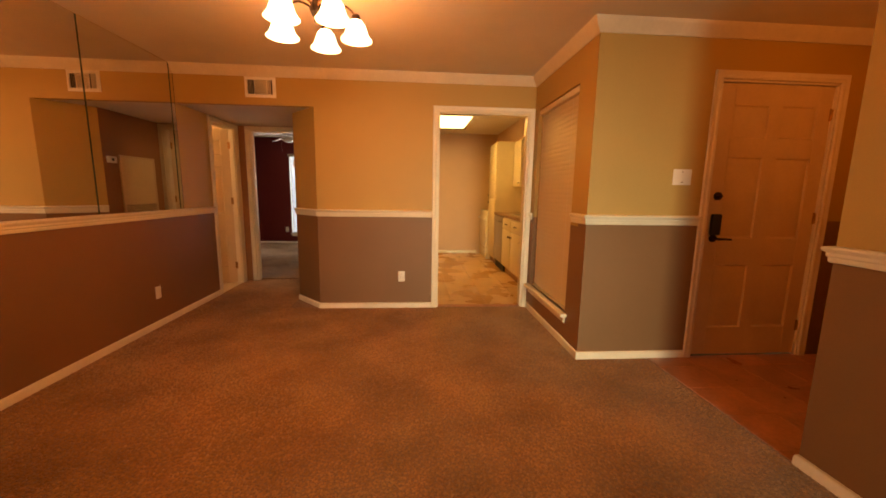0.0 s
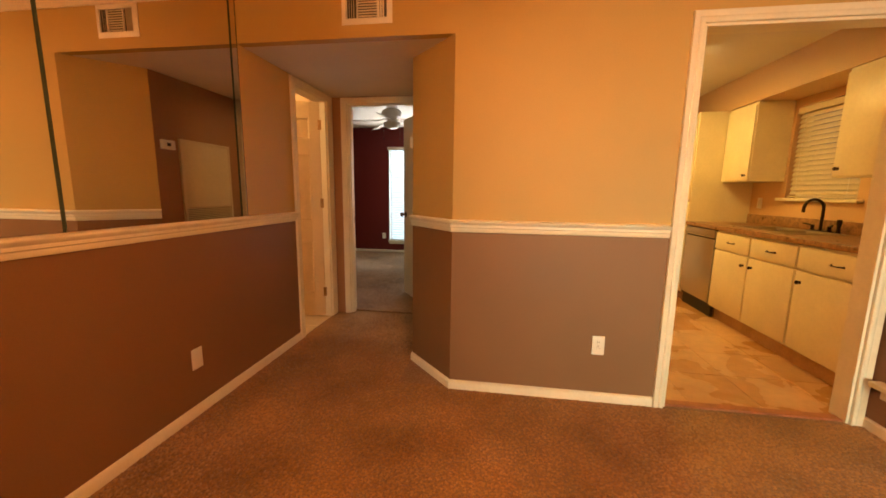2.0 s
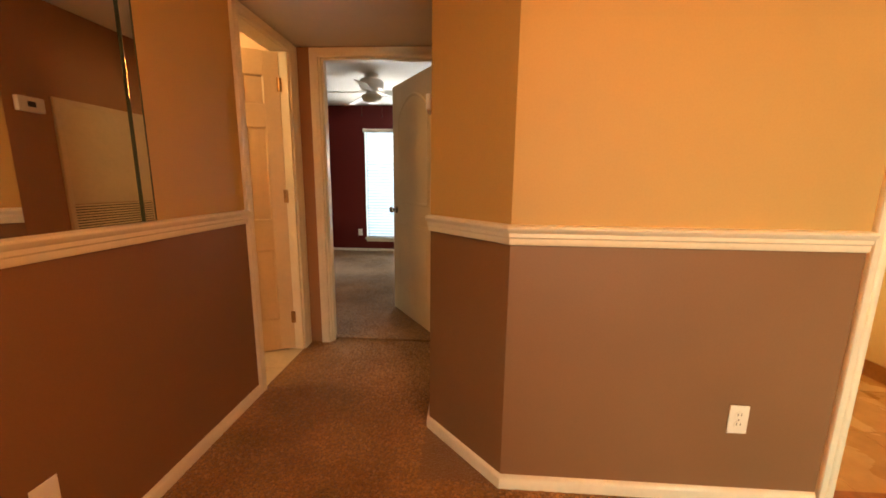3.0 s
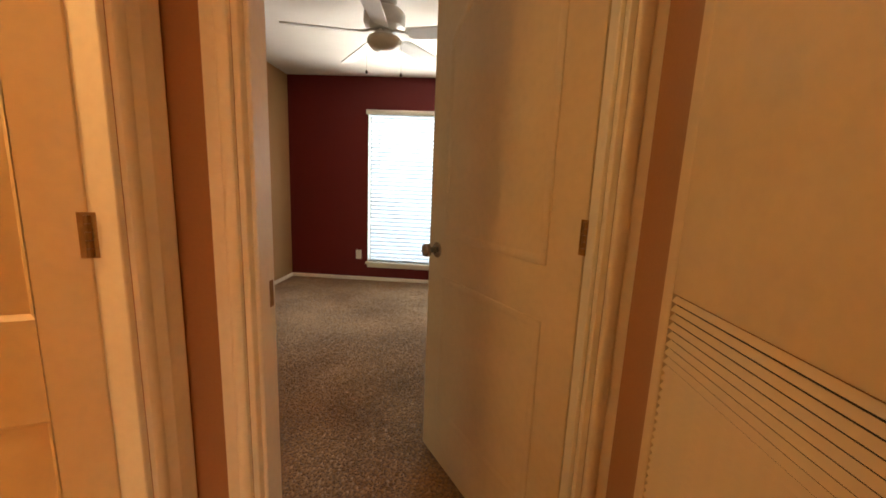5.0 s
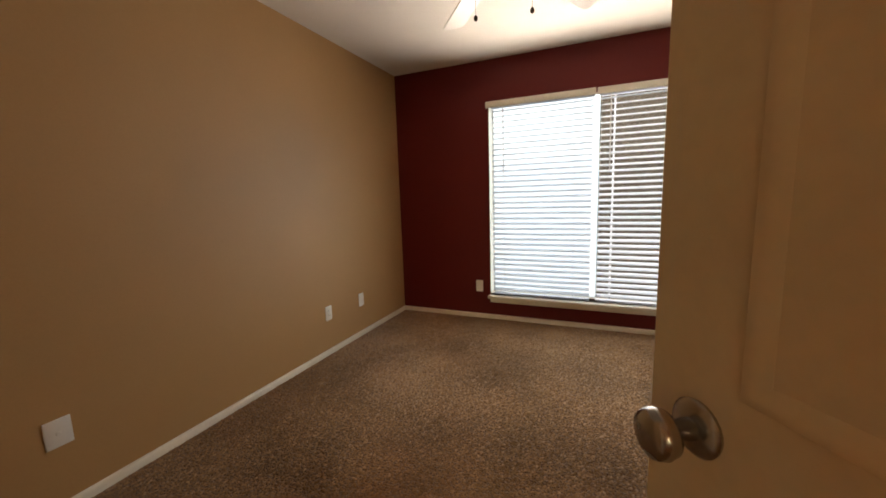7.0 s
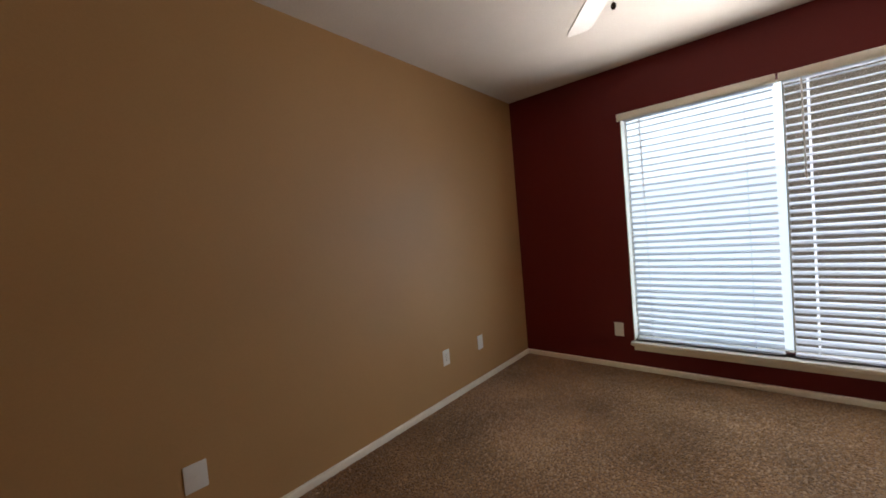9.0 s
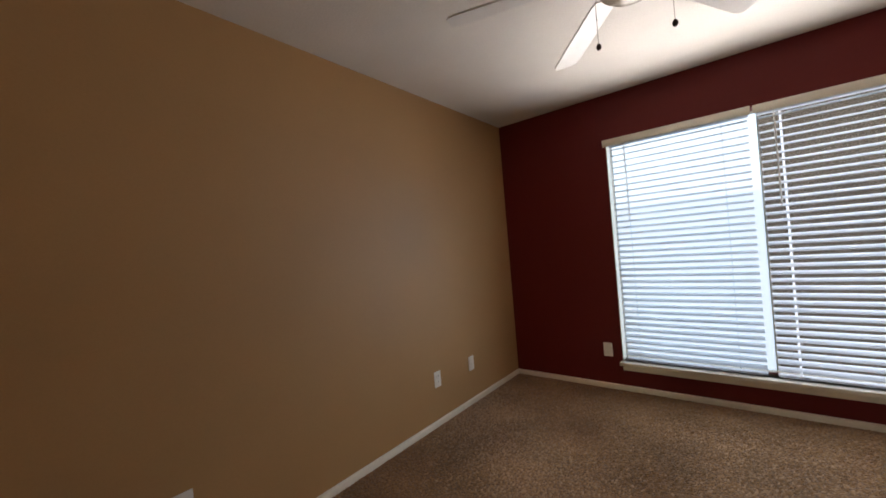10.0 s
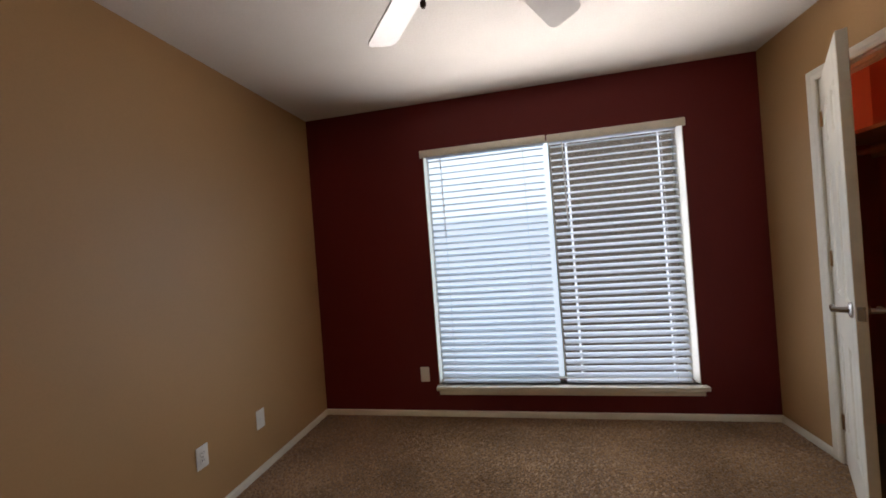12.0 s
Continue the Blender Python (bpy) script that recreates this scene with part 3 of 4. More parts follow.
wall("wall_bedroom_closet", "y", BX1, 0.11, BY0, BY1, FL, CEIL, (PAINT_BED, PAINT_BED, PAINT_CLOSET), [(8.14, 8.86, -1, 2.045)], None, "camel tan painted bedroom wall with closet doorway")
wall("wall_bedroom_door_left", "x", BY0, -0.11, BX0 - 0.11, XL - 0.11, FL, CEIL, (PAINT_BED, PAINT_BED, PAINT_KITCHEN), (), None, "camel tan painted bedroom wall")
wall("wall_bedroom_door_right", "x", BY0, -0.11, HX + 0.11, 0.2, FL, CEIL, (PAINT_BED,) * 3, (), None, "camel tan painted bedroom wall")
wall("wall_closet_back", "y", 0.06, 0.11, 7.29, BY1, FL, CEIL, (PAINT_CLOSET, PAINT_CLOSET, PAINT_KITCHEN), (), None, "terracotta painted closet wall")
wall("wall_closet_end", "x", 7.40, -0.11, BX1 + 0.11, 0.06, FL, CEIL, (PAINT_CLOSET, PAINT_CLOSET, PAINT_KITCHEN), (), None, "terracotta painted closet wall")
wall("wall_closet_far", "x", BY1 - 0.005, 0.004, BX1 + 0.11, 0.06, FL, CEIL, (PAINT_CLOSET,) * 3, (), None, "terracotta painted closet wall")
wall("wall_bath_far", "y", -3.75, -0.11, 3.9, HY, FL, CEIL, (PAINT_KITCHEN,) * 3, (), None, "peach painted bathroom wall")
wall("wall_bath_near", "x", 4.0, -0.11, -3.86, XL - 0.11, FL, CEIL, (PAINT_KITCHEN,) * 3, (), None, "peach painted bathroom wall")

structure("ceiling", boxed(-4.1, YS - 0.2, CEIL, 3.7, 9.6, CEIL + 0.12), CEILING, "white lightly textured ceiling", "ceiling")
structure("ceiling_hall", boxed(XL, YB + 0.06, HZ, HX + 0.02, HY, HZ + 0.06), CEILING, "white lowered hallway ceiling", "ceiling")
structure("ceiling_hall_corner", boxed(HX + 0.02, YB + 0.06, HZ, -0.945, 4.70, HZ + 0.06), CEILING, "white lowered hallway ceiling", "ceiling")

# floors
structure("floor", boxed(-4.0, YS - 0.15, -0.12, XR + 0.2, YB + 0.02, FL), CARPET, "worn brown pile carpet in the dining room", "floor")
structure("floor_living", boxed(XR + 0.2, YS - 0.15, -0.12, NX, FY + 0.1, FL), CARPET, "worn brown pile carpet in the dining room", "floor")
structure("floor_hall", boxed(XL, YB + 0.02, -0.12, HX + 0.4, BY0 - 0.05, FL), CARPET, "worn brown pile carpet in the hallway", "floor")
structure("floor_bedroom", boxed(BX0 - 0.1, BY0 - 0.05, -0.12, 0.15, BY1 + 0.1, -0.01), CARPET, "brown pile carpet in the bedroom", "floor")
structure("kitchen_threshold", boxed(0.30, YB + 0.015, FL - 0.01, 1.30, YB + 0.075, FL + 0.010, bevel=0.004), STRIP, "reddish wooden threshold strip in the kitchen doorway", "threshold")
structure("ground", boxed(-400, -400, -0.30, 400, 400, -0.20), GROUND, "flat ground outside the windows", "ground")

# baseboards, chair rails, crown
molding("baseboard", [(XL, 4.87), (XL, YS)], BASE, "white painted baseboard", "baseboard")
molding("baseboard_back", [(0.265, YB), (-0.945, YB), (HX, 4.655), (HX, HY)], BASE, "white painted baseboard", "baseboard")
molding("baseboard_window", [(2.225, FY), (XR, FY), (XR, YB)], BASE, "white painted baseboard", "baseboard")
molding("baseboard_entry", [(NX + 0.11, 0.7), (NX + 0.11, NY), (NX, NY), (NX, YS)][::-1], BASE, "white painted baseboard", "baseboard")
molding("chair_rail", [(XL, 4.87), (XL, YS)], RAIL, "white moulded chair rail", "chair rail")
UP = [(o, d + 0.06) for o, d in RAIL]
molding("chair_rail_back", [(0.265, YB), (-0.945, YB), (HX, 4.655)], [(o, d + 0.010) for o, d in RAIL], "white moulded chair rail", "chair rail")
molding("chair_rail_window_far", [(XR, 4.235), (XR, YB)], RAIL, "white moulded chair rail", "chair rail")
molding("chair_rail_window", [(2.225, FY), (XR, FY), (XR, 3.20)], UP, "white moulded chair rail", "chair rail")
molding("chair_rail_entry", [(NX + 0.11, 0.7), (NX + 0.11, NY), (NX, NY), (NX, YS)][::-1], RAIL, "white moulded chair rail", "chair rail")
molding("crown_molding", [(3.50, FY), (XR, FY), (XR, YB), (XL, YB)], CROWN, "white painted crown molding", "crown molding")
molding("crown_molding_entry", [(NX + 0.11, 0.7), (NX + 0.11, NY), (NX, NY), (NX, YS)][::-1], CROWN, "white painted crown molding", "crown molding")
molding("baseboard_bedroom", [(BX1, 8.92), (BX1, BY1), (BX0, BY1), (BX0, BY0), (-2.197, BY0)], BASE_BED, "white painted baseboard", "baseboard")
molding("baseboard_bedroom_right", [(-1.258, BY0), (BX1, BY0), (BX1, 8.08)], BASE_BED, "white painted baseboard", "baseboard")
molding("baseboard_kitchen", [(1.4, 8.10), (0.17, 8.10), (0.17, 7.29), (-0.30, 7.29), (-0.30, YB + 0.11)], BASE, "white painted baseboard", "baseboard")

# doorways
casing("door_casing_kitchen", "x", YB, -1, 0.325, 1.290, 2.075, "white painted casing round the kitchen doorway")
jamb("door_jamb_kitchen", "x", YB, YB + 0.11, 0.325, 1.290, 2.075)
casing("door_casing_bedroom", "x", HY, -1, -2.135, -1.320, 2.02, "cream painted casing round the bedroom doorway")
casing("door_casing_bedroom_inner", "x", BY0, 1, -2.135, -1.320, 2.035, "cream painted casing round the bedroom doorway")
jamb("door_jamb_bedroom", "x", HY, BY0, -2.135, -1.320, 2.035, (HY + 0.02, BY0 - 0.045))
casing("door_casing_bath", "y", XL, 1, 4.925, 5.475, 2.02, "cream painted casing round the bathroom doorway")
structure("door_trim_bath", boxed(XL, 5.531, -0.03, XL + 0.013, 5.584, 2.078, bevel=0.004), TRIM, "cream painted flat trim board beside the bathroom casing", "door trim")
jamb("door_jamb_bath", "y", XL - 0.11, XL, 4.925, 5.475, 2.03, None)
casing("door_casing_front", "x", FY, -1, 2.285, 3.215, 2.085, "peach lit casing round the front door")
jamb("door_jamb_front", "x", FY, FY + 0.14, 2.285, 3.215, 2.085)
casing("door_casing_closet", "y", BX1, -1, 8.14, 8.86, 2.045, "white painted casing round the closet doorway")
jamb("door_jamb_closet", "y", BX1, BX1 + 0.11, 8.14, 8.86, 2.045, (BX1 + 0.045, BX1 + 0.085))

# doors
a = 123.3
arch_door("bedroom_door", pose(-1.338, BY0 + 0.002, 0, 0, 0, a) @ Matrix.Translation((0, -0.0175, 0)), 0.808, 2.015, "cream moulded bedroom door with arched panel standing half open", hinge_side=1)
structure("strike_plate", boxed(-2.1192, BY0 - 0.038, 0.885, -2.1175, BY0 - 0.010, 0.955, bevel=0.0005, seg=1), BRASS, "worn brass strike plate on the bedroom door jamb", "strike plate")
a = math.degrees(math.atan2(-0.090, -0.196))
panel_door("bathroom_door", pose(XL - 0.058, 5.455, 0, 0, 0, a) @ Matrix.Translation((0, -0.0175, 0)), 0.515, 2.01, "cream painted six-panel bathroom door standing half open", hinge_side=1)
panel_door("front_door", pose(3.197, FY + 0.035, 0, 0, 0, 180), 0.894, 2.065, "closed cream six-panel front door with keypad lock", hinge_side=1, knobs=(), z0=-0.018)
a = math.degrees(math.atan2(-0.625, -0.372))
d = panel_door("closet_door", pose(BX1 - 0.004, 8.842, 0, 0, 0, a) @ Matrix.Translation((0, 0.0175, 0)), 0.69, 2.03, "white painted six-panel closet door standing ajar", mat=TRIM, hinge_side=-1, knobs=())
for s in (1, -1):
    lever(d, 0.63, 0.925, s, NICKEL)

# ---- dining room things ----


def mirror_panel(y0, y1, label):
    d = thing("wall_mirror", pose(XL, (y0 + y1) / 2, 1.04), label, "mirror", "mirror panels above the chair rail")
    w = (y1 - y0) / 2 - 0.001
    part("glass", boxed(0.0015, -w + 0.006, 0.001, 0.0065, w - 0.006, 1.394, bevel=0.0008, seg=1), MIRROR, d)
    for s in (-1, 1):
        part("edge", boxed(0.0015, s * w - (0.006 if s > 0 else 0), 0.001, 0.007, s * w + (0.006 if s < 0 else 0), 1.394), MIRROR_EDGE, d, "dark green polished glass edge")
    return d


mirror_panel(0.20, 1.225, "large frameless wall mirror panel above the chair rail")
mirror_panel(1.225, 2.24, "large frameless wall mirror panel above the chair rail")
mirror_panel(2.24, 3.258, "large frameless wall mirror panel above the chair rail")
mirror_panel(3.258, 4.235, "large frameless wall mirror panel above the chair rail")
mirror_panel(4.237, 4.296, "narrow strip of mirror glass beside a larger mirror")

outlet(pose(XL, 3.80, 0.29, 0, 0, 90), "white blank cover plate on the mauve-brown wall", "plate")
outlet(pose(-0.062, YB, 0.325, 0, 0, 0), "white duplex wall outlet on the mauve-brown wall")
outlet(pose(2.06, FY, 1.385, 0, 0, 0), "white light switch plate beside the front door", "switch").scale = (2.0, 1, 1)


def air_vent(m, w, h, label):
    d = thing("air_vent", m, label, "air vent")
    part("backing", boxed(-w / 2 + 0.02, -0.003, 0.02, w / 2 - 0.02, 0.0, h - 0.02), VENT_DARK, d)
    prof = [(0, 0), (0, 0.012), (0.006, 0.014), (0.030, 0.004), (0.030, 0)]
    bm = sweep(bmesh.new(), [(-w / 2 + 0.030, 0.030), (-w / 2 + 0.030, h - 0.030), (w / 2 - 0.030, h - 0.030), (w / 2 - 0.030, 0.030)], prof, lambda u, z, q: Vector((u, -q, z)), closed=True)
    part("frame", bm, PLASTIC, d)
    for i in range(9):
        bm = box(bmesh.new(), -w / 6, -0.0008, -0.008, w / 6 + 0.012, 0.0008, 0.008)
        bmesh.ops.rotate(bm, verts=bm.verts, cent=(0, 0, 0), matrix=Matrix.Rotation(radians(-40), 3, "X"))
        o = part("slat", bm, TRIM, d)
        o.location = (0, -0.008, 0.040 + i * (h - 0.080) / 8)
    for x0, n, turn in ((-w / 2 + 0.034, 4, 35), (w / 6 + 0.022, 3, -35)):
        for i in range(n):
            bm = box(bmesh.new(), -0.0008, -0.006, 0.03, 0.0008, 0.006, h - 0.03)
            bmesh.ops.rotate(bm, verts=bm.verts, cent=(0, 0, 0), matrix=Matrix.Rotation(radians(turn), 3, "Z"))
            o = part("slat", bm, TRIM, d)
            o.location = (x0 + i * 0.0135, -0.007, 0)
    for x in (-w / 6 - 0.004, w / 6 + 0.015):
        part("divider", boxed(x - 0.003, -0.014, 0.03, x + 0.003, -0.001, h - 0.03), PLASTIC, d)
    return d


air_vent(pose(-1.457, YB, 2.155), 0.30, 0.195, "white metal ceiling-height air vent with dark slots")


def chandelier(m):
    d = thing("chandelier", m, "bronze five-arm chandelier with lit frosted bell shades", "chandelier")
    part("canopy", lathe(bmesh.new(), [(0, 0.365), (0.062, 0.365), (0.062, 0.353), (0.045, 0.340), (0.014, 0.334), (0, 0.334)], 24), BRONZE, d)
    part("stem", lathe(bmesh.new(), [(0, 0.345), (0.007, 0.345), (0.007, 0.335), (0.016, 0.33), (0.024, 0.30), (0.016, 0.26), (0.012, 0.20), (0.028, 0.17), (0.034, 0.14), (0.022, 0.11), (0.010, 0.095), (0.013, 0.085), (0.007, 0.07), (0, 0.066)], 18), BRONZE, d)
    for k in range(5):
        a = radians(90 + 72 * k)
        c, s = math.cos(a), math.sin(a)
        pts = []
        for i in range(13):
            u = i / 12
            pts.append((c * (0.02 + 0.195 * u), s * (0.02 + 0.195 * u), 0.15 + 0.045 * math.sin(u * math.pi)))
        arm = part("arm", tube(bmesh.new(), pts, 0.0065, 8), BRONZE, d)
        t = Matrix.Translation((c * 0.215, s * 0.215, 0))
        part("socket_cup", lathe(bmesh.new(), [(0, 0.160), (0.010, 0.160), (0.022, 0.150), (0.026, 0.130), (0.026, 0.118), (0, 0.118)], 16, t), BRONZE, arm)
        prof = [(0.024, 0.125), (0.034, 0.118), (0.048, 0.095), (0.056, 0.065), (0.064, 0.035), (0.076, 0.012), (0.085, 0.0), (0.082, 0.0), (0.072, 0.013), (0.060, 0.036), (0.052, 0.066), (0.044, 0.093), (0.031, 0.114), (0.022, 0.121)]
        part("shade", lathe(bmesh.new(), [(q * 1.04, z * 0.84 + 0.02) for q, z in prof], 24, t), SHADE_GLOW, arm, "lit frosted glass bell shade", 60)
    return d


chandelier(pose(-0.455, 2.52, 2.075))


def window_unit(name, axis, at, out, u0, u1, z0, z1, mids, label, frame_mat=None, depth=0.14, w=0.035):
    """Frame, mullions and panes set in an opening; out: direction away from the room."""
    d = tagged(new(name), label, "window", kind="structure")
    f = frame_mat or TRIM

    def b(bm, ua, za, ub, zb, pa, pb, bev=0.003):
        p, q = sorted((at + out * pa, at + out * pb))
        if axis == "x":
            box(bm, ua, p, za, ub, q, zb, bev, 1)
        else:
            box(bm, p, ua, za, q, ub, zb, bev, 1)
        return bm

    bm = bmesh.new()
    for q in ((u0, z0, u0 + w, z1), (u1 - w, z0, u1, z1), (u0 + w, z0, u1 - w, z0 + w), (u0 + w, z1 - w, u1 - w, z1)):
        b(bm, *q, depth - 0.05, depth - 0.01)
    fr = part("window_frame", bm, f, d)
    edges = [u0 + w] + list(mids) + [u1 - w]
    for mm in mids:
        part("mullion", b(bmesh.new(), mm - 0.022, z0 + w, mm + 0.022, z1 - w, depth - 0.052, depth - 0.008), f, d)
    for a0, a1 in zip(edges, edges[1:]):
        o = part("pane", b(bmesh.new(), a0, z0 + w, a1, z1 - w, depth - 0.032, depth - 0.028, 0), GLASS, d)
        o.visible_shadow = False
    return d


window_unit("window_1", "y", XR, 1, 3.23, 4.19, 0.255, 2.10, [], "dining room window behind closed ivory blinds")
structure("window_sill_1", boxed(XR - 0.055, 3.185, 0.225, XR + 0.09, 4.255, 0.255, bevel=0.006), TRIM, "deep white painted window sill", "window sill")
structure("window_apron_1", boxed(XR - 0.016, 3.215, 0.170, XR, 4.225, 0.225, bevel=0.003), TRIM, "white painted trim under the window sill", "window trim")
blind("window_blind", pose(XR + 0.040, 3.24 + 0.94, 0.256, 0, 0, -90), 0.94, 1.835, 0.041, 79, BLIND_IVORY, "closed ivory horizontal blind in the dining window", head=0.05)

# hall
d = thing("return_air_grille", pose(HX, 5.155, 0.625, 0, 0, -90), "cream metal return air panel with fine louvres below", "air grille")
part("panel", boxed(-0.275, -0.012, 0.425, 0.275, 0, 0.975, bevel=0.004), DOOR_PAINT, d)
part("backing", boxed(-0.265, -0.003, 0.01, 0.265, 0, 0.42), VENT_DARK, d)
prof = [(0, 0), (0, 0.012), (0.005, 0.015), (0.024, 0.015), (0.028, 0.010), (0.028, 0)]
part("frame", sweep(bmesh.new(), [(-0.26, 0.015), (-0.26, 0.96), (0.26, 0.96), (0.26, 0.015)], prof, lambda u, z, q: Vector((u, -q, z)), closed=True), DOOR_PAINT, d)
me = None
for i in range(27):
    if me is None:
        bm = box(bmesh.new(), -0.26, -0.0007, -0.0058, 0.26, 0.0007, 0.0058)
        bmesh.ops.rotate(bm, verts=bm.verts, cent=(0, 0, 0), matrix=Matrix.Rotation(radians(-38), 3, "X"))
        o = part("louvre", bm, DOOR_PAINT, d)
        me = o.data
    else:
        o = new("louvre", me)
        o.parent = d
    o.location = (0, -0.0085, 0.022 + i * 0.0152)

d = thing("thermostat", pose(HX, 4.755, 1.55, 0, 0, -90), "white wall thermostat with small dark display", "thermostat")
part("body", boxed(-0.058, -0.030, -0.036, 0.058, 0, 0.036, bevel=0.006), PLASTIC, d)
part("display", boxed(-0.016, -0.0312, -0.012, 0.020, -0.029, 0.014, bevel=0.001, seg=1), DARK_SLOT, d, "dark display")

# front door fittings
d = thing("keypad_lock", pose(2.375, FY + 0.0175, 1.04), "black keypad door lock with bronze lever on the front door", "door lock")
part("keypad", boxed(-0.038, -0.030, -0.085, 0.038, 0, 0.075, bevel=0.010), DARK_SLOT, d, "black rounded keypad housing")
part("lever", tube(bmesh.new(), [(0.0, -0.028, -0.112), (0.0, -0.062, -0.112), (0.05, -0.066, -0.112), (0.10, -0.064, -0.114)], [0.012, 0.010, 0.008, 0.007], 10), BRONZE, d)
part("rose", lathe(bmesh.new(), [(0, 0), (0.030, 0), (0.028, 0.010), (0, 0.012)], 20, Matrix.Translation((0, -0.0, -0.112)) @ Matrix.Rotation(radians(90), 4, "X")), BRONZE, d)
d = thing("deadbolt", pose(2.375, FY + 0.0175, 1.25), "bronze round deadbolt on the front door", "door lock")
part("rose", lathe(bmesh.new(), [(0, 0), (0.032, 0), (0.030, 0.012), (0.022, 0.016), (0, 0.016)], 20, Matrix.Rotation(radians(90), 4, "X")), BRONZE, d)
part("thumb_turn", boxed(-0.018, -0.034, -0.006, 0.018, -0.014, 0.006, bevel=0.003), BRONZE, d)

# ---- kitchen ----
KF, KW = 1.50, 2.12          # cabinet fronts, window wall
structure("kitchen_soffit", boxed(1.78, YB + 0.11, 2.13, KW, 8.10, CEIL), PAINT_KITCHEN, "peach painted soffit above the wall cabinets", "soffit")


def pull(parent, y, z, upright=False, x=None):
    """Small bronze bow handle on a front that faces -x."""
    x = KF - 0.020 if x is None else x
    e = 0.045
    q = (lambda s: (0, 0, s)) if upright else (lambda s: (0, s, 0))
    pts = []
    for i in range(9):
        u = -1 + i / 4
        p = q(e * u)
        pts.append((x - 0.026 * (1 - u * u) ** 0.5, y + p[1], z + p[2]))
    bm = tube(bmesh.new(), pts, [0.0055 - 0.002 * abs(math.sin(i * math.pi / 8)) for i in range(9)], 8)
    for s in (-1, 1):
        p = q(e * s)
        lathe(bm, [(0, 0.004), (0.008, 0.003), (0.009, 0)], 10, Matrix.Translation((x, y + p[1], z + p[2])) @ Matrix.Rotation(radians(-90), 4, "Y"))
    return part("handle", bm, BRONZE, parent, "dark bronze bow handle")


def button(parent, y, z, x):
    bm = lathe(bmesh.new(), [(0, 0.028), (0.010, 0.027), (0.015, 0.021), (0.012, 0.014), (0.006, 0.010), (0.006, 0.003), (0.012, 0.002), (0.013, 0)], 14, Matrix.Translation((x, y, z)) @ Matrix.Rotation(radians(-90), 4, "Y"))
    return part("handle", bm, BRONZE, parent, "dark bronze round knob")


def front(parent, name, y0, y1, z0, z1, x=None):
    """Slab front with a softly moulded edge."""
    x = KF if x is None else x
    return part(name, boxed(x - 0.020, y0 + 0.003, z0, x - 0.001, y1 - 0.003, z1, bevel=0.005), CABINET, parent)


def base_cabinet(y0, y1, doors, drawer_count, label):
    d = thing("base_cabinet", pose(0, 0, 0), label, "cabinet", "kitchen base cabinets")
    part("body", boxed(KF, y0, 0.10, KW - 0.003, y1, 0.875), CABINET, d)
    part("toe_kick", boxed(KF + 0.055, y0, FL + 0.004, KF + 0.070, y1, 0.10), WOOD_SHELF, d, "tan wooden toe kick")
    n = drawer_count
    for i in range(n):
        a, b = y0 + (y1 - y0) * i / n, y0 + (y1 - y0) * (i + 1) / n
        f = front(d, "drawer", a + 0.006, b - 0.006, 0.70, 0.855)
        pull(f, (a + b) / 2, 0.775)
    for i in range(doors):
        a, b = y0 + (y1 - y0) * i / doors, y0 + (y1 - y0) * (i + 1) / doors
        f = front(d, "door", a + 0.006, b - 0.006, 0.115, 0.685)
        button(f, b - 0.055 if i % 2 == 0 else a + 0.055, 0.605, KF - 0.020)
    return d


base_cabinet(4.44, 5.097, 1, 1, "cream painted base cabinet with bronze pulls")
base_cabinet(5.100, 6.140, 2, 2, "cream painted sink base cabinet with bronze pulls")

# worktop with an opening for the sink
SX0, SX1, SY0, SY1 = 1.60, 2.00, 5.42, 6.12
bm = bmesh.new()
for q in ((KF - 0.03, YB + 0.115, SX0, 6.745), (SX1, YB + 0.115, KW - 0.002, 6.745)):
    box(bm, q[0], q[1], 0.877, q[2], q[3], 0.917, 0.004, 1)
box(bm, SX0, YB + 0.115, 0.877, SX1, SY0, 0.917)
box(bm, SX0, SY1, 0.877, SX1, 6.745, 0.917)
d = thing("worktop", pose(1.8, 5.6, 0.877), "brown speckled laminate kitchen worktop with backsplash", "worktop")
o = part("slab", bm, COUNTER, d)
o.matrix_parent_inverse = d.matrix_world.inverted()
o = part("backsplash", boxed(KW - 0.022, YB + 0.115, 0.917, KW - 0.002, 6.745, 1.02, bevel=0.003), COUNTER, d)
o.matrix_parent_inverse = d.matrix_world.inverted()

d = thing("kitchen_sink", pose(1.80, 5.77, 0.917), "stainless steel double-bowl kitchen sink set in the worktop", "sink")
bm = bmesh.new()
sweep(bm, [(SX0 - 1.80 - 0.012, SY0 - 5.77 - 0.012), (SX0 - 1.80 - 0.012, SY1 - 5.77 + 0.012), (SX1 - 1.80 + 0.012, SY1 - 5.77 + 0.012), (SX1 - 1.80 + 0.012, SY0 - 5.77 - 0.012)], [(0.014, 0), (0.013, 0.005), (0.004, 0.010), (-0.014, 0.009), (-0.030, 0.004), (-0.034, -0.004)], lambda x, y, q: Vector((x, y, q)), closed=True)
part("rim", bm, STEEL, d)
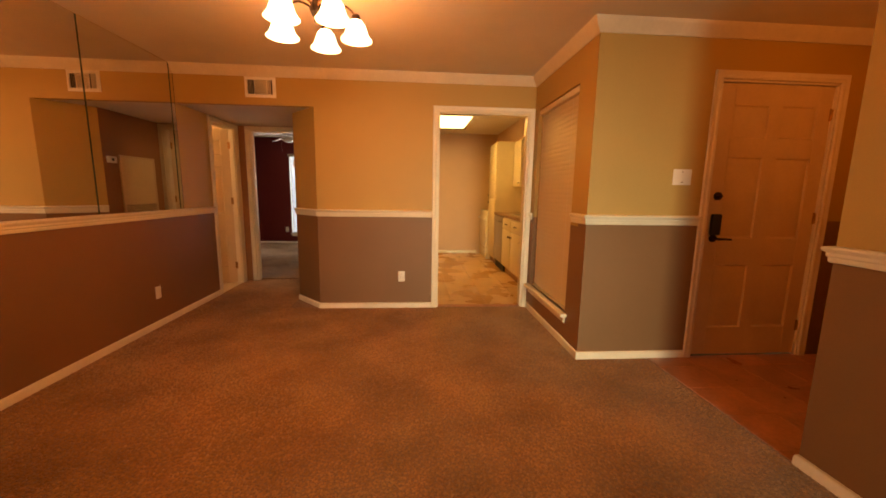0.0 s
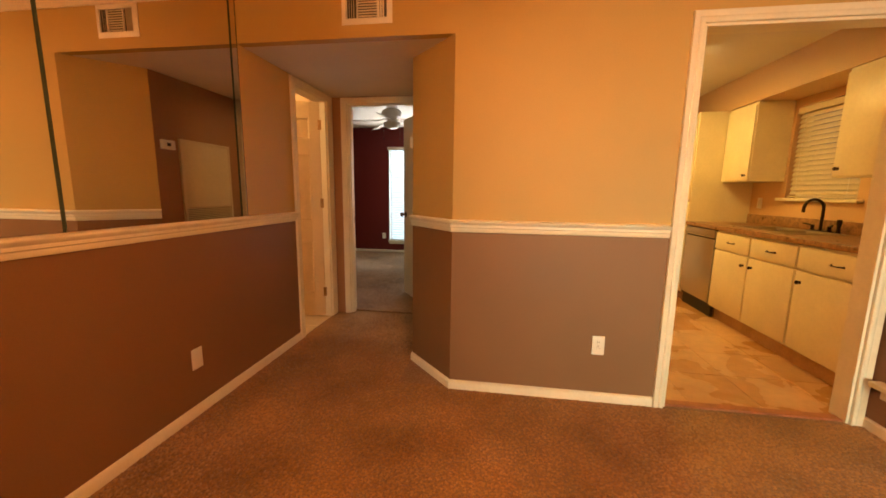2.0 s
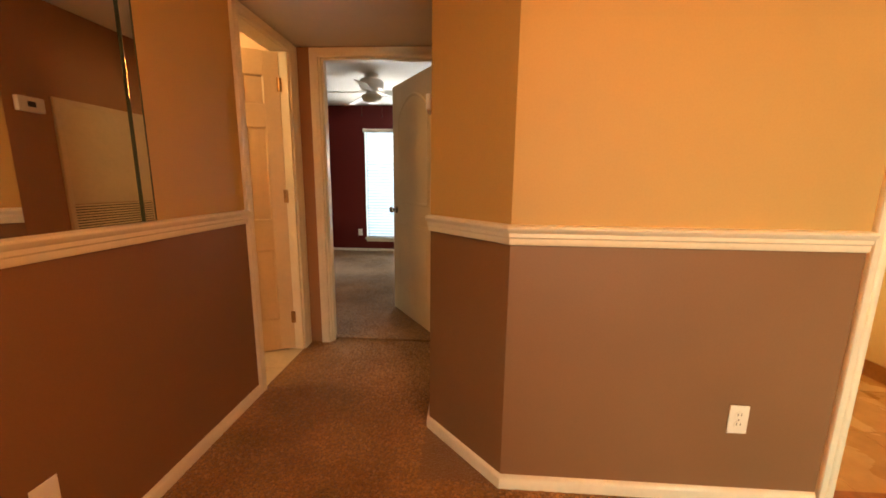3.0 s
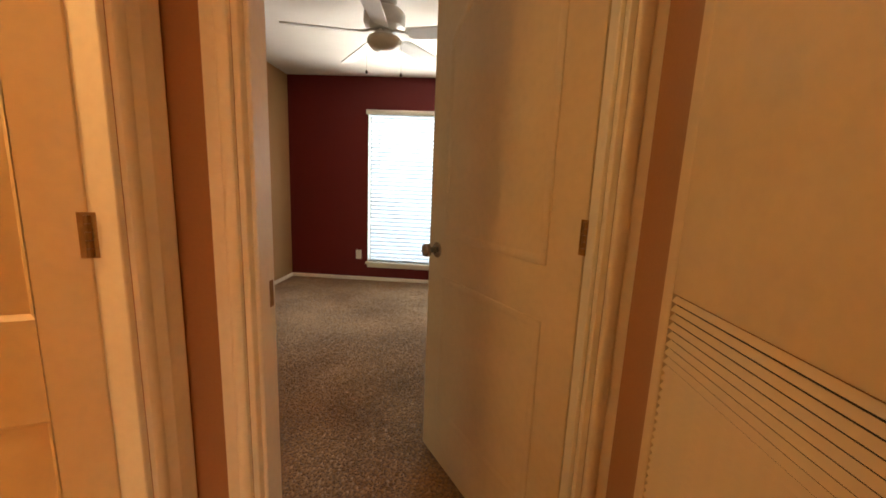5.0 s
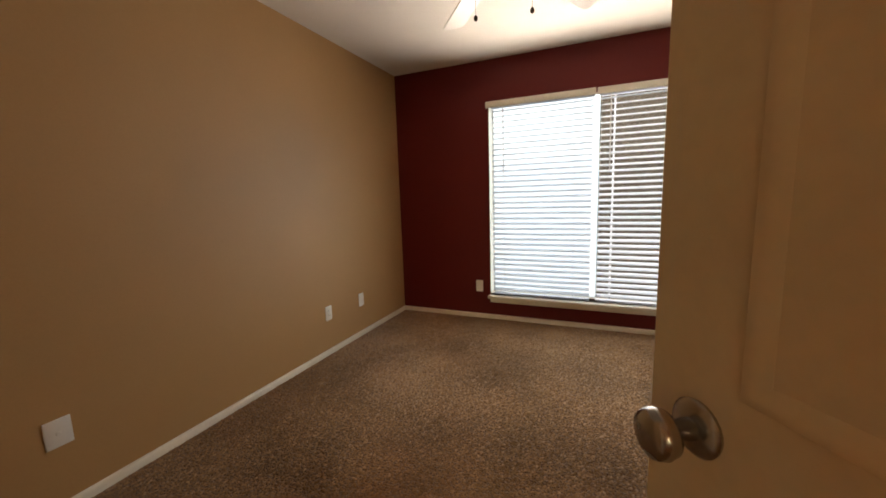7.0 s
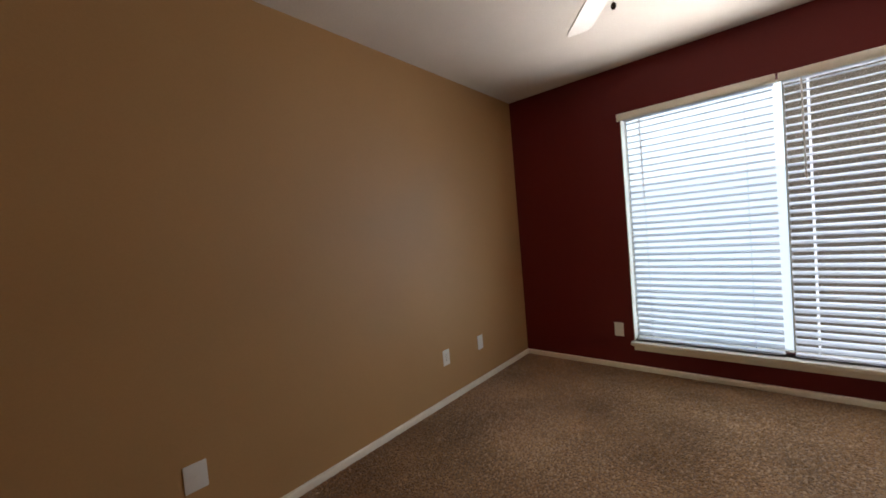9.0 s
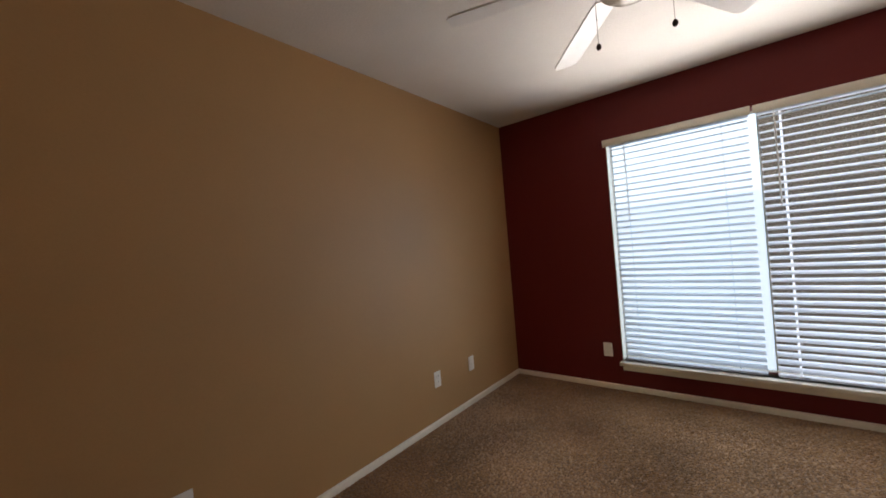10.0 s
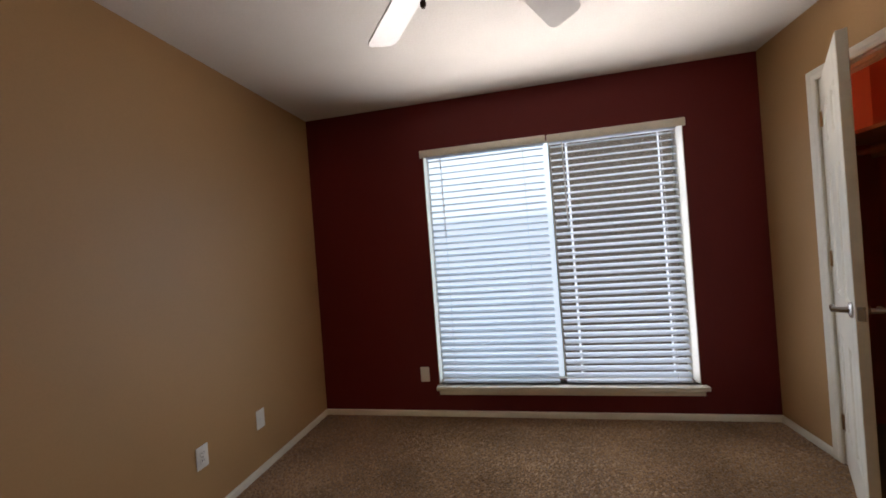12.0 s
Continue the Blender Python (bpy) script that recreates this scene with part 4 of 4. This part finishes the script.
for y0, y1 in ((-0.34, -0.015), (0.015, 0.34)):
    bm = bmesh.new()
    for z, ins in ((0.002, 0.0), (-0.02, 0.012), (-0.16, 0.03), (-0.165, 0.05)):
        ring = [bm.verts.new((x, y, z)) for x, y in ((-0.19 + ins, y0 + ins), (0.19 - ins, y0 + ins), (0.19 - ins, y1 - ins), (-0.19 + ins, y1 - ins))]
        if z < 0.002:
            for i in range(4):
                bm.faces.new((prev[i], prev[(i + 1) % 4], ring[(i + 1) % 4], ring[i]))
        prev = ring
    bm.faces.new(prev)
    part("bowl", bm, STEEL, d)
part("divider", boxed(-0.19, -0.016, -0.02, 0.19, 0.016, 0.003, bevel=0.003), STEEL, d)

d = thing("kitchen_faucet", pose(2.045, 5.69, 0.917), "dark bronze gooseneck faucet behind the sink", "faucet")
part("base", boxed(-0.028, -0.10, 0, 0.028, 0.10, 0.014, bevel=0.006), BRONZE, d)
pts = [(0, 0, 0.01), (0, 0, 0.20)] + [(-0.075 + 0.075 * math.cos(radians(a)), 0, 0.20 + 0.075 * math.sin(radians(a))) for a in range(20, 181, 20)] + [(-0.15, 0, 0.165)]
part("spout", tube(bmesh.new(), pts, 0.0115, 12), BRONZE, d)
for y in (-0.085, 0.085):
    bm = lathe(bmesh.new(), [(0, 0.06), (0.014, 0.055), (0.012, 0.03), (0.018, 0.01), (0.018, 0)], 14, Matrix.Translation((0, y, 0)))
    tube(bm, [(0, y, 0.05), (-0.02, y * 1.35, 0.062), (-0.03, y * 1.75, 0.066)], 0.006, 8)
    part("tap_handle", bm, BRONZE, d)
d = thing("sink_sprayer", pose(2.045, 5.52, 0.917), "dark bronze side sprayer beside the faucet", "sprayer")
part("body", lathe(bmesh.new(), [(0, 0.12), (0.016, 0.115), (0.018, 0.09), (0.011, 0.05), (0.015, 0.02), (0.02, 0)], 14), BRONZE, d)

d = thing("dishwasher", pose(0, 0, 0), "stainless steel dishwasher with dark toe kick", "dishwasher")
part("body", boxed(KF, 6.147, 0.09, KW - 0.01, 6.740, 0.872), VENT_DARK, d)
part("door", boxed(KF - 0.022, 6.153, 0.12, KF - 0.001, 6.735, 0.775, bevel=0.004), STEEL, d)
part("control_panel", boxed(KF - 0.026, 6.153, 0.785, KF - 0.001, 6.735, 0.868, bevel=0.006), STEEL, d)
part("handle", tube(bmesh.new(), [(KF - 0.024, 6.205, 0.80), (KF - 0.045, 6.225, 0.80), (KF - 0.045, 6.665, 0.80), (KF - 0.024, 6.685, 0.80)], 0.008, 8), STEEL, d)
part("toe_kick", boxed(KF + 0.02, 6.153, FL + 0.004, KF + 0.05, 6.735, 0.10), DARK_SLOT, d, "black toe kick")

d = thing("tall_cabinet", pose(0, 0, 0), "tall cream painted pantry cabinet beside the dishwasher", "cabinet")
part("body", boxed(KF, 6.750, 0.08, KW - 0.003, 7.345, 2.128, bevel=0.002, seg=1), CABINET, d)
part("toe_kick", boxed(KF + 0.05, 6.750, FL + 0.004, KF + 0.065, 7.345, 0.08), COUNTER, d)
f = front(d, "door", 6.760, 7.335, 1.16, 2.10)
button(f, 7.28, 1.21, KF - 0.02)
f = front(d, "door", 6.760, 7.335, 0.10, 1.14)
button(f, 7.28, 1.08, KF - 0.02)


def wall_cabinet(y0, y1, z0, label, doors=1, x=1.80, right=True):
    d = thing("wall_cabinet", pose(0, 0, 0), label, "cabinet", "kitchen wall cabinets")
    part("body", boxed(x, y0, z0, KW - 0.003, y1, 2.128, bevel=0.002, seg=1), CABINET, d)
    for i in range(doors):
        a, b = y0 + (y1 - y0) * i / doors, y0 + (y1 - y0) * (i + 1) / doors
        f = front(d, "door", a + 0.004, b - 0.004, z0 + 0.006, 2.10, x)
        button(f, a + 0.05 if right else b - 0.05, z0 + 0.06, x - 0.02)
    return d


wall_cabinet(6.290, 6.745, 1.36, "cream painted wall cabinet under the soffit")
wall_cabinet(4.50, 5.33, 1.36, "cream painted wall cabinet beside the kitchen window", 2, right=False)

d = thing("range", pose(0, 0, 0), "white enamel kitchen range with closed oven door", "range")
part("body", boxed(1.47, 7.36, FL + 0.004, KW - 0.01, 8.06, 0.905, bevel=0.004), APPLIANCE, d)
part("oven_door", boxed(1.445, 7.375, 0.20, 1.469, 8.045, 0.80, bevel=0.006), APPLIANCE, d)
part("drawer", boxed(1.447, 7.375, 0.045, 1.469, 8.045, 0.185, bevel=0.005), APPLIANCE, d)
part("handle", tube(bmesh.new(), [(1.445, 7.42, 0.75), (1.41, 7.43, 0.75), (1.41, 7.99, 0.75), (1.445, 8.0, 0.75)], 0.010, 8), APPLIANCE, d)
part("back_guard", boxed(2.05, 7.36, 0.905, KW - 0.01, 8.06, 1.08, bevel=0.005), APPLIANCE, d)
d = thing("microwave", pose(0, 0, 0), "white over-range microwave with a row of buttons", "microwave")
part("body", boxed(1.70, 7.36, 1.26, KW - 0.005, 8.06, 1.70, bevel=0.004), APPLIANCE, d)
part("door", boxed(1.675, 7.52, 1.34, 1.699, 8.055, 1.69, bevel=0.004), APPLIANCE, d)
for i in range(5):
    part("button", boxed(1.692, 7.42 + i * 0.11, 1.285, 1.699, 7.46 + i * 0.11, 1.305, bevel=0.002, seg=1), DARK_SLOT, d)
d = thing("wall_cabinet", pose(0, 0, 0), "short cream painted wall cabinet above the microwave", "cabinet", "kitchen wall cabinets")
part("body", boxed(1.80, 7.36, 1.705, KW - 0.003, 8.07, 2.128), CABINET, d)
for a in (7.365, 7.715):
    f = front(d, "door", a, a + 0.345, 1.71, 2.10, 1.80)

window_unit("window_2", "y", KW, 1, 5.50, 6.26, 1.20, 2.05, [], "kitchen window behind ivory blinds")
structure("window_sill_2", boxed(KW - 0.05, 5.44, 1.172, KW + 0.08, 6.32, 1.200, bevel=0.005), TRIM, "white painted kitchen window sill", "window sill")
blind("window_blind", pose(KW + 0.035, 5.51 + 0.74, 1.203, 0, 0, -90), 0.74, 0.842, 0.043, 60, BLIND_IVORY, "half-closed ivory horizontal blind in the kitchen window", head=0.055)
outlet(pose(KW, 6.60, 1.14, 0, 0, -90), "ivory wall outlet above the backsplash")

d = thing("ceiling_light", pose(0.70, 6.30, 0), "lit rectangular fluorescent ceiling light with acrylic lens", "ceiling light")
part("housing", boxed(-0.25, -0.63, CEIL - 0.035, 0.25, 0.63, CEIL, bevel=0.003, seg=1), TRIM, d)
bm = bmesh.new()
prev = None
for z, i in ((CEIL - 0.036, 0), (CEIL - 0.075, 0.005), (CEIL - 0.098, 0.03), (CEIL - 0.103, 0.06)):
    ring = [bm.verts.new((x, y, z)) for x, y in ((-0.235 + i, -0.615 + i), (0.235 - i, -0.615 + i), (0.235 - i, 0.615 - i), (-0.235 + i, 0.615 - i))]
    if prev:
        for k in range(4):
            bm.faces.new((prev[k], prev[(k + 1) % 4], ring[(k + 1) % 4], ring[k]))
    prev = ring
bm.faces.new(prev)
part("diffuser", bm, DIFFUSER_GLOW, d, "glowing ribbed acrylic lens")
for s in (-1, 1):
    part("end_cap", boxed(-0.25, s * 0.625 - 0.012, CEIL - 0.105, 0.25, s * 0.625 + 0.012, CEIL - 0.036, bevel=0.003, seg=1), BRONZE, d, "dark end cap")

# ---- bedroom ----
window_unit("window_3", "x", BY1, 1, -2.848, -1.008, 0.235, 2.06, [], "wide white bedroom window behind blinds", depth=0.16, w=0.012)
structure("window_sill_3", boxed(-2.862, BY1 - 0.055, 0.205, -0.972, BY1 + 0.10, 0.235, bevel=0.006), TRIM, "white painted bedroom window sill", "window sill")
structure("window_apron_3", boxed(-2.846, BY1 - 0.015, 0.160, -0.990, BY1, 0.205, bevel=0.003), TRIM, "white painted trim under the sill", "window trim")
lining = bmesh.new()
box(lining, -2.848, BY1 + 0.001, 0.236, -2.842, BY1 + 0.11, 2.059)
box(lining, -1.014, BY1 + 0.001, 0.236, -1.008, BY1 + 0.11, 2.059)
structure("window_reveal_3", lining, TRIM, "white painted window reveal", "window reveal")
blind("window_blind", pose(-2.825, BY1 + 0.030, 0.240), 0.895, 1.812, 0.0485, 24, BLIND_WHITE, "white horizontal blind with open slats against bright daylight", "bedroom window blinds", cords=(0.12, 0.83), wand=0.13)
blind("window_blind", pose(-1.888, BY1 + 0.030, 0.240), 0.842, 1.812, 0.0485, 24, BLIND_WHITE, "white horizontal blind with open slats before a dark view", "bedroom window blinds", cords=(0.14, 0.88), wand=0.10)
for x0, x1, pr in ((-2.868, -1.920, 0.026), (-1.908, -0.993, 0.014)):
    d = thing("blind_valance", pose((x0 + x1) / 2, BY1, 2.012), "white valance board across the top of the blind", "blind valance", "bedroom blind valances")
    w = (x1 - x0) / 2
    part("board", boxed(-w, -pr, 0, w, -pr + 0.012, 0.055, bevel=0.003), TRIM, d)
    for s in (-1, 1):
        part("return", boxed(s * w - 0.006 - 0.006 * s, -pr + 0.012, 0, s * w + 0.006 - 0.006 * s, 0.0, 0.055), TRIM, d)

outlet(pose(-2.958, BY1, 0.318), "white cover plate on the burgundy wall", "plate")
outlet(pose(BX0, 8.545, 0.318, 0, 0, 90), "white blank cover plate on the camel wall", "plate")
outlet(pose(BX0, 8.110, 0.325, 0, 0, 90), "white duplex wall outlet on the camel wall")
outlet(pose(BX0, 6.500, 0.326, 0, 0, 90), "wide white cover plate on the camel wall", "plate").scale = (1.2, 1, 1)


def ceiling_fan(m):
    d = thing("ceiling_fan", m, "white five-blade ceiling fan with frosted bowl light", "ceiling fan")
    part("canopy", lathe(bmesh.new(), [(0, 0.24), (0.085, 0.24), (0.085, 0.232), (0.070, 0.205), (0.072, 0.200), (0.120, 0.185), (0.142, 0.160), (0.145, 0.110), (0.132, 0.080), (0.100, 0.066), (0.058, 0.060), (0, 0.060)], 36), FAN_WHITE, d, "white rounded motor housing", 40)
    part("switch_housing", lathe(bmesh.new(), [(0, 0.06), (0.050, 0.06), (0.054, 0.046), (0.062, 0.036), (0.078, 0.024), (0.080, 0.010), (0, 0.010)], 28), FAN_WHITE, d)
    part("bowl", lathe(bmesh.new(), [(0.076, 0.012), (0.112, 0.008), (0.119, -0.002), (0.116, -0.022), (0.102, -0.046), (0.076, -0.066), (0.040, -0.077), (0, -0.080)], 32), FROST, d, "unlit frosted glass bowl", 60)
    for k in range(5):
        a = radians(58 + 72 * k)
        R = Matrix.Translation((0, 0, 0.040)) @ Matrix.Rotation(a, 4, "Z") @ Matrix.Rotation(radians(3.4), 4, "Y")
        bm = tube(bmesh.new(), [R @ Vector(p) for p in ((0.045, 0, 0.012), (0.085, 0, 0.020), (0.125, 0, 0.010), (0.165, 0, 0.004))], [0.010, 0.009, 0.009, 0.007], 8)
        for yy in (-0.03, 0.03):
            tube(bm, [R @ Vector(p) for p in ((0.150, 0, 0.006), (0.175, yy * 0.8, 0.003 - yy * 0.2), (0.215, yy, 0.001 - yy * 0.21))], 0.006, 6)
        iron = part("blade_iron", bm, FAN_WHITE, d)
        bm = bmesh.new()
        outline = [(0.175, 0.048), (0.20, 0.056), (0.45, 0.064), (0.630, 0.068), (0.655, 0.062), (0.668, 0.045)]
        loop = outline + [(x, -y) for x, y in outline[::-1]]
        tilt = R @ Matrix.Rotation(radians(-15), 4, "X")
        top = [bm.verts.new(tilt @ Vector((x, y, 0.0035))) for x, y in loop]
        bot = [bm.verts.new(tilt @ Vector((x, y, -0.0035))) for x, y in loop]
        bm.faces.new(top)
        bm.faces.new(bot[::-1])
        for i in range(len(loop)):
            j = (i + 1) % len(loop)
            bm.faces.new((top[i], bot[i], bot[j], top[j]))
        part("blade", bm, FAN_WHITE, iron, "white fan blade with rounded tip")
    for x, y, zz in ((-0.118, -0.020, -0.215), (0.120, 0.0, -0.224)):
        c = part("pull_chain", tube(bmesh.new(), [(x * 0.55, y * 0.5, -0.005), (x * 0.9, y, -0.02), (x, y, -0.06), (x, y, zz + 0.01)], 0.0013, 6), NICKEL, d)
        part("pendant", lathe(bmesh.new(), [(0, 0.012), (0.004, 0.010), (0.009, 0.002), (0.009, -0.006), (0.005, -0.013), (0, -0.014)], 14, Matrix.Translation((x, y, zz))), BRONZE, c, "dark pull pendant")
    return d


ceiling_fan(pose(-2.255, 7.535, 2.19))

# closet
d = thing("closet_shelf", pose(0, 0, 0), "wooden closet shelf with hanging rod below", "shelf")
part("board", boxed(-0.34, 7.42, 1.745, 0.055, BY1 - 0.008, 1.765, bevel=0.002, seg=1), WOOD_SHELF, d)
part("cleat", boxed(0.035, 7.42, 1.66, 0.057, BY1 - 0.008, 1.744), WOOD_SHELF, d)
part("rod", tube(bmesh.new(), [(-0.22, 7.41, 1.66), (-0.22, BY1 - 0.008, 1.66)], 0.016, 12), WOOD_SHELF, d)

# outside: a bright overcast distance; an insect screen covers the right half of the bedroom window
structure("backdrop", boxed(-14, 10.6, -0.28, 12, 10.7, 14), SKY_GLOW, "bright overcast sky beyond the bedroom window", "backdrop")
d = thing("insect_screen", pose(-1.447, BY1 + 0.168, 0.236), "dark insect screen over half of the bedroom window", "window screen")
part("mesh", boxed(-0.43, 0.0, 0.012, 0.43, 0.001, 1.81), SCREEN, d, "dark woven mesh")
bm = bmesh.new()
for q in ((-0.44, 0.0, -0.425, 1.822), (0.425, 0.0, 0.44, 1.822), (-0.425, 0.0, 0.425, 0.015), (-0.425, 1.807, 0.425, 1.822)):
    box(bm, q[0], -0.004, q[1], q[2], 0.006, q[3], 0.001, 1)
part("frame", bm, TRIM, d)
d = thing("porch_building", pose(5.2, 5.2, -0.2), "brown brick building across the porch", "building")
part("wall", boxed(0, -8, 0, 4, 8, 6.0, bevel=0.01, seg=1), WALL_OUT, d)

# ---- carpet pile ----


def carpet_pile(name, areas, spacing, level, label):
    """Short leaning tufts, one joined mesh."""
    rng = np.random.default_rng(7)
    spots = []
    for x0, y0, x1, y1 in areas:
        gx, gy = np.meshgrid(np.arange(x0, x1, spacing), np.arange(y0, y1, spacing))
        spots.append(np.stack([gx.ravel(), gy.ravel()], 1))
    p = np.concatenate(spots)
    n = len(p)
    p = p + rng.uniform(-0.5, 0.5, (n, 2)) * spacing
    turn, rad = rng.uniform(0, 2 * np.pi, n), rng.uniform(0.75, 1.0, n) * spacing
    height = rng.uniform(0.0028, 0.0062, n)
    flow = np.sin(p[:, 0] * 3.1 + 1.7 * np.sin(p[:, 1] * 2.3)) + np.cos(p[:, 1] * 2.7 + p[:, 0])
    lean = np.stack([np.cos(flow), np.sin(flow)], 1) * 0.005 + rng.normal(0, 0.0045, (n, 2))
    v = np.zeros((n, 4, 3))
    for k in range(3):
        a = turn + k * 2 * np.pi / 3
        v[:, k, 0], v[:, k, 1], v[:, k, 2] = p[:, 0] + rad * np.cos(a), p[:, 1] + rad * np.sin(a), level - 0.001
    v[:, 3, :2] = p + lean
    v[:, 3, 2] = level + height
    base = np.arange(n)[:, None, None] * 4
    f = (base + np.array([[0, 1, 3], [1, 2, 3], [2, 0, 3]])[None]).reshape(-1, 3)
    me = bpy.data.meshes.new(name)
    me.from_pydata(v.reshape(-1, 3).tolist(), [], f.tolist())
    me.materials.append(PILE)
    me.polygons.foreach_set("use_smooth", [True] * len(f))
    return tagged(new(name, me), label, "carpet", kind="stuff")


PILE = material("carpet_yarn", (0.320, 0.186, 0.086), rough=0.95, vary=0.17, scale=2.2, grain=150, bump=0.0, spot=0.1, vary_to=(0.45, 0.272, 0.136), spec=0.1)
nt = PILE.node_tree
bs = nt.nodes["Principled BSDF"]
bs.inputs["Sheen Weight"].default_value = 0.2
geo = nt.nodes.new("ShaderNodeNewGeometry")
hsv = nt.nodes.new("ShaderNodeHueSaturation")
mr = nt.nodes.new("ShaderNodeMapRange")
mr.inputs["To Min"].default_value, mr.inputs["To Max"].default_value = 0.80, 1.17
nt.links.new(geo.outputs["Random Per Island"], mr.inputs["Value"])
nt.links.new(mr.outputs["Result"], hsv.inputs["Value"])
nt.links.new(bs.inputs["Base Color"].links[0].from_socket, hsv.inputs["Color"])
nt.links.new(hsv.outputs["Color"], bs.inputs["Base Color"])
carpet_pile("carpet_pile_dining", [(XL + 0.015, 0.2, XR - 0.015, YB - 0.02), (XR - 0.015, 0.6, NX - 0.015, FY - 0.02), (XL + 0.02, YB - 0.02, -1.29, BY0 - 0.05), (-1.29, YB - 0.02, -0.97, YB + 0.02)], 0.0135, FL, "worn brown carpet pile of the dining room")
carpet_pile("carpet_pile_bedroom", [(BX0 + 0.015, BY0 + 0.02, BX1 - 0.015, BY1 - 0.015), (-2.14, BY0 - 0.05, -1.335, BY0 + 0.02)], 0.0125, -0.01, "brown carpet pile of the bedroom")

# ---- pieces of the floors, last ----
tiles("floor_kitchen", -0.30, YB + 0.075, 2.15, 8.12, 0.405, TILE, FL + 0.004, "mottled stone tiles on the kitchen floor")
tiles("floor_entry", NX, 0.65, 3.55, FY + 0.02, 0.305, FOYER_TILE, FL + 0.002, "reddish tiles on the entry floor")
tiles("floor_bath", -3.80, 3.95, XL, HY, 0.305, BATH_TILE, FL + 0.002, "beige tiles on the bathroom floor")
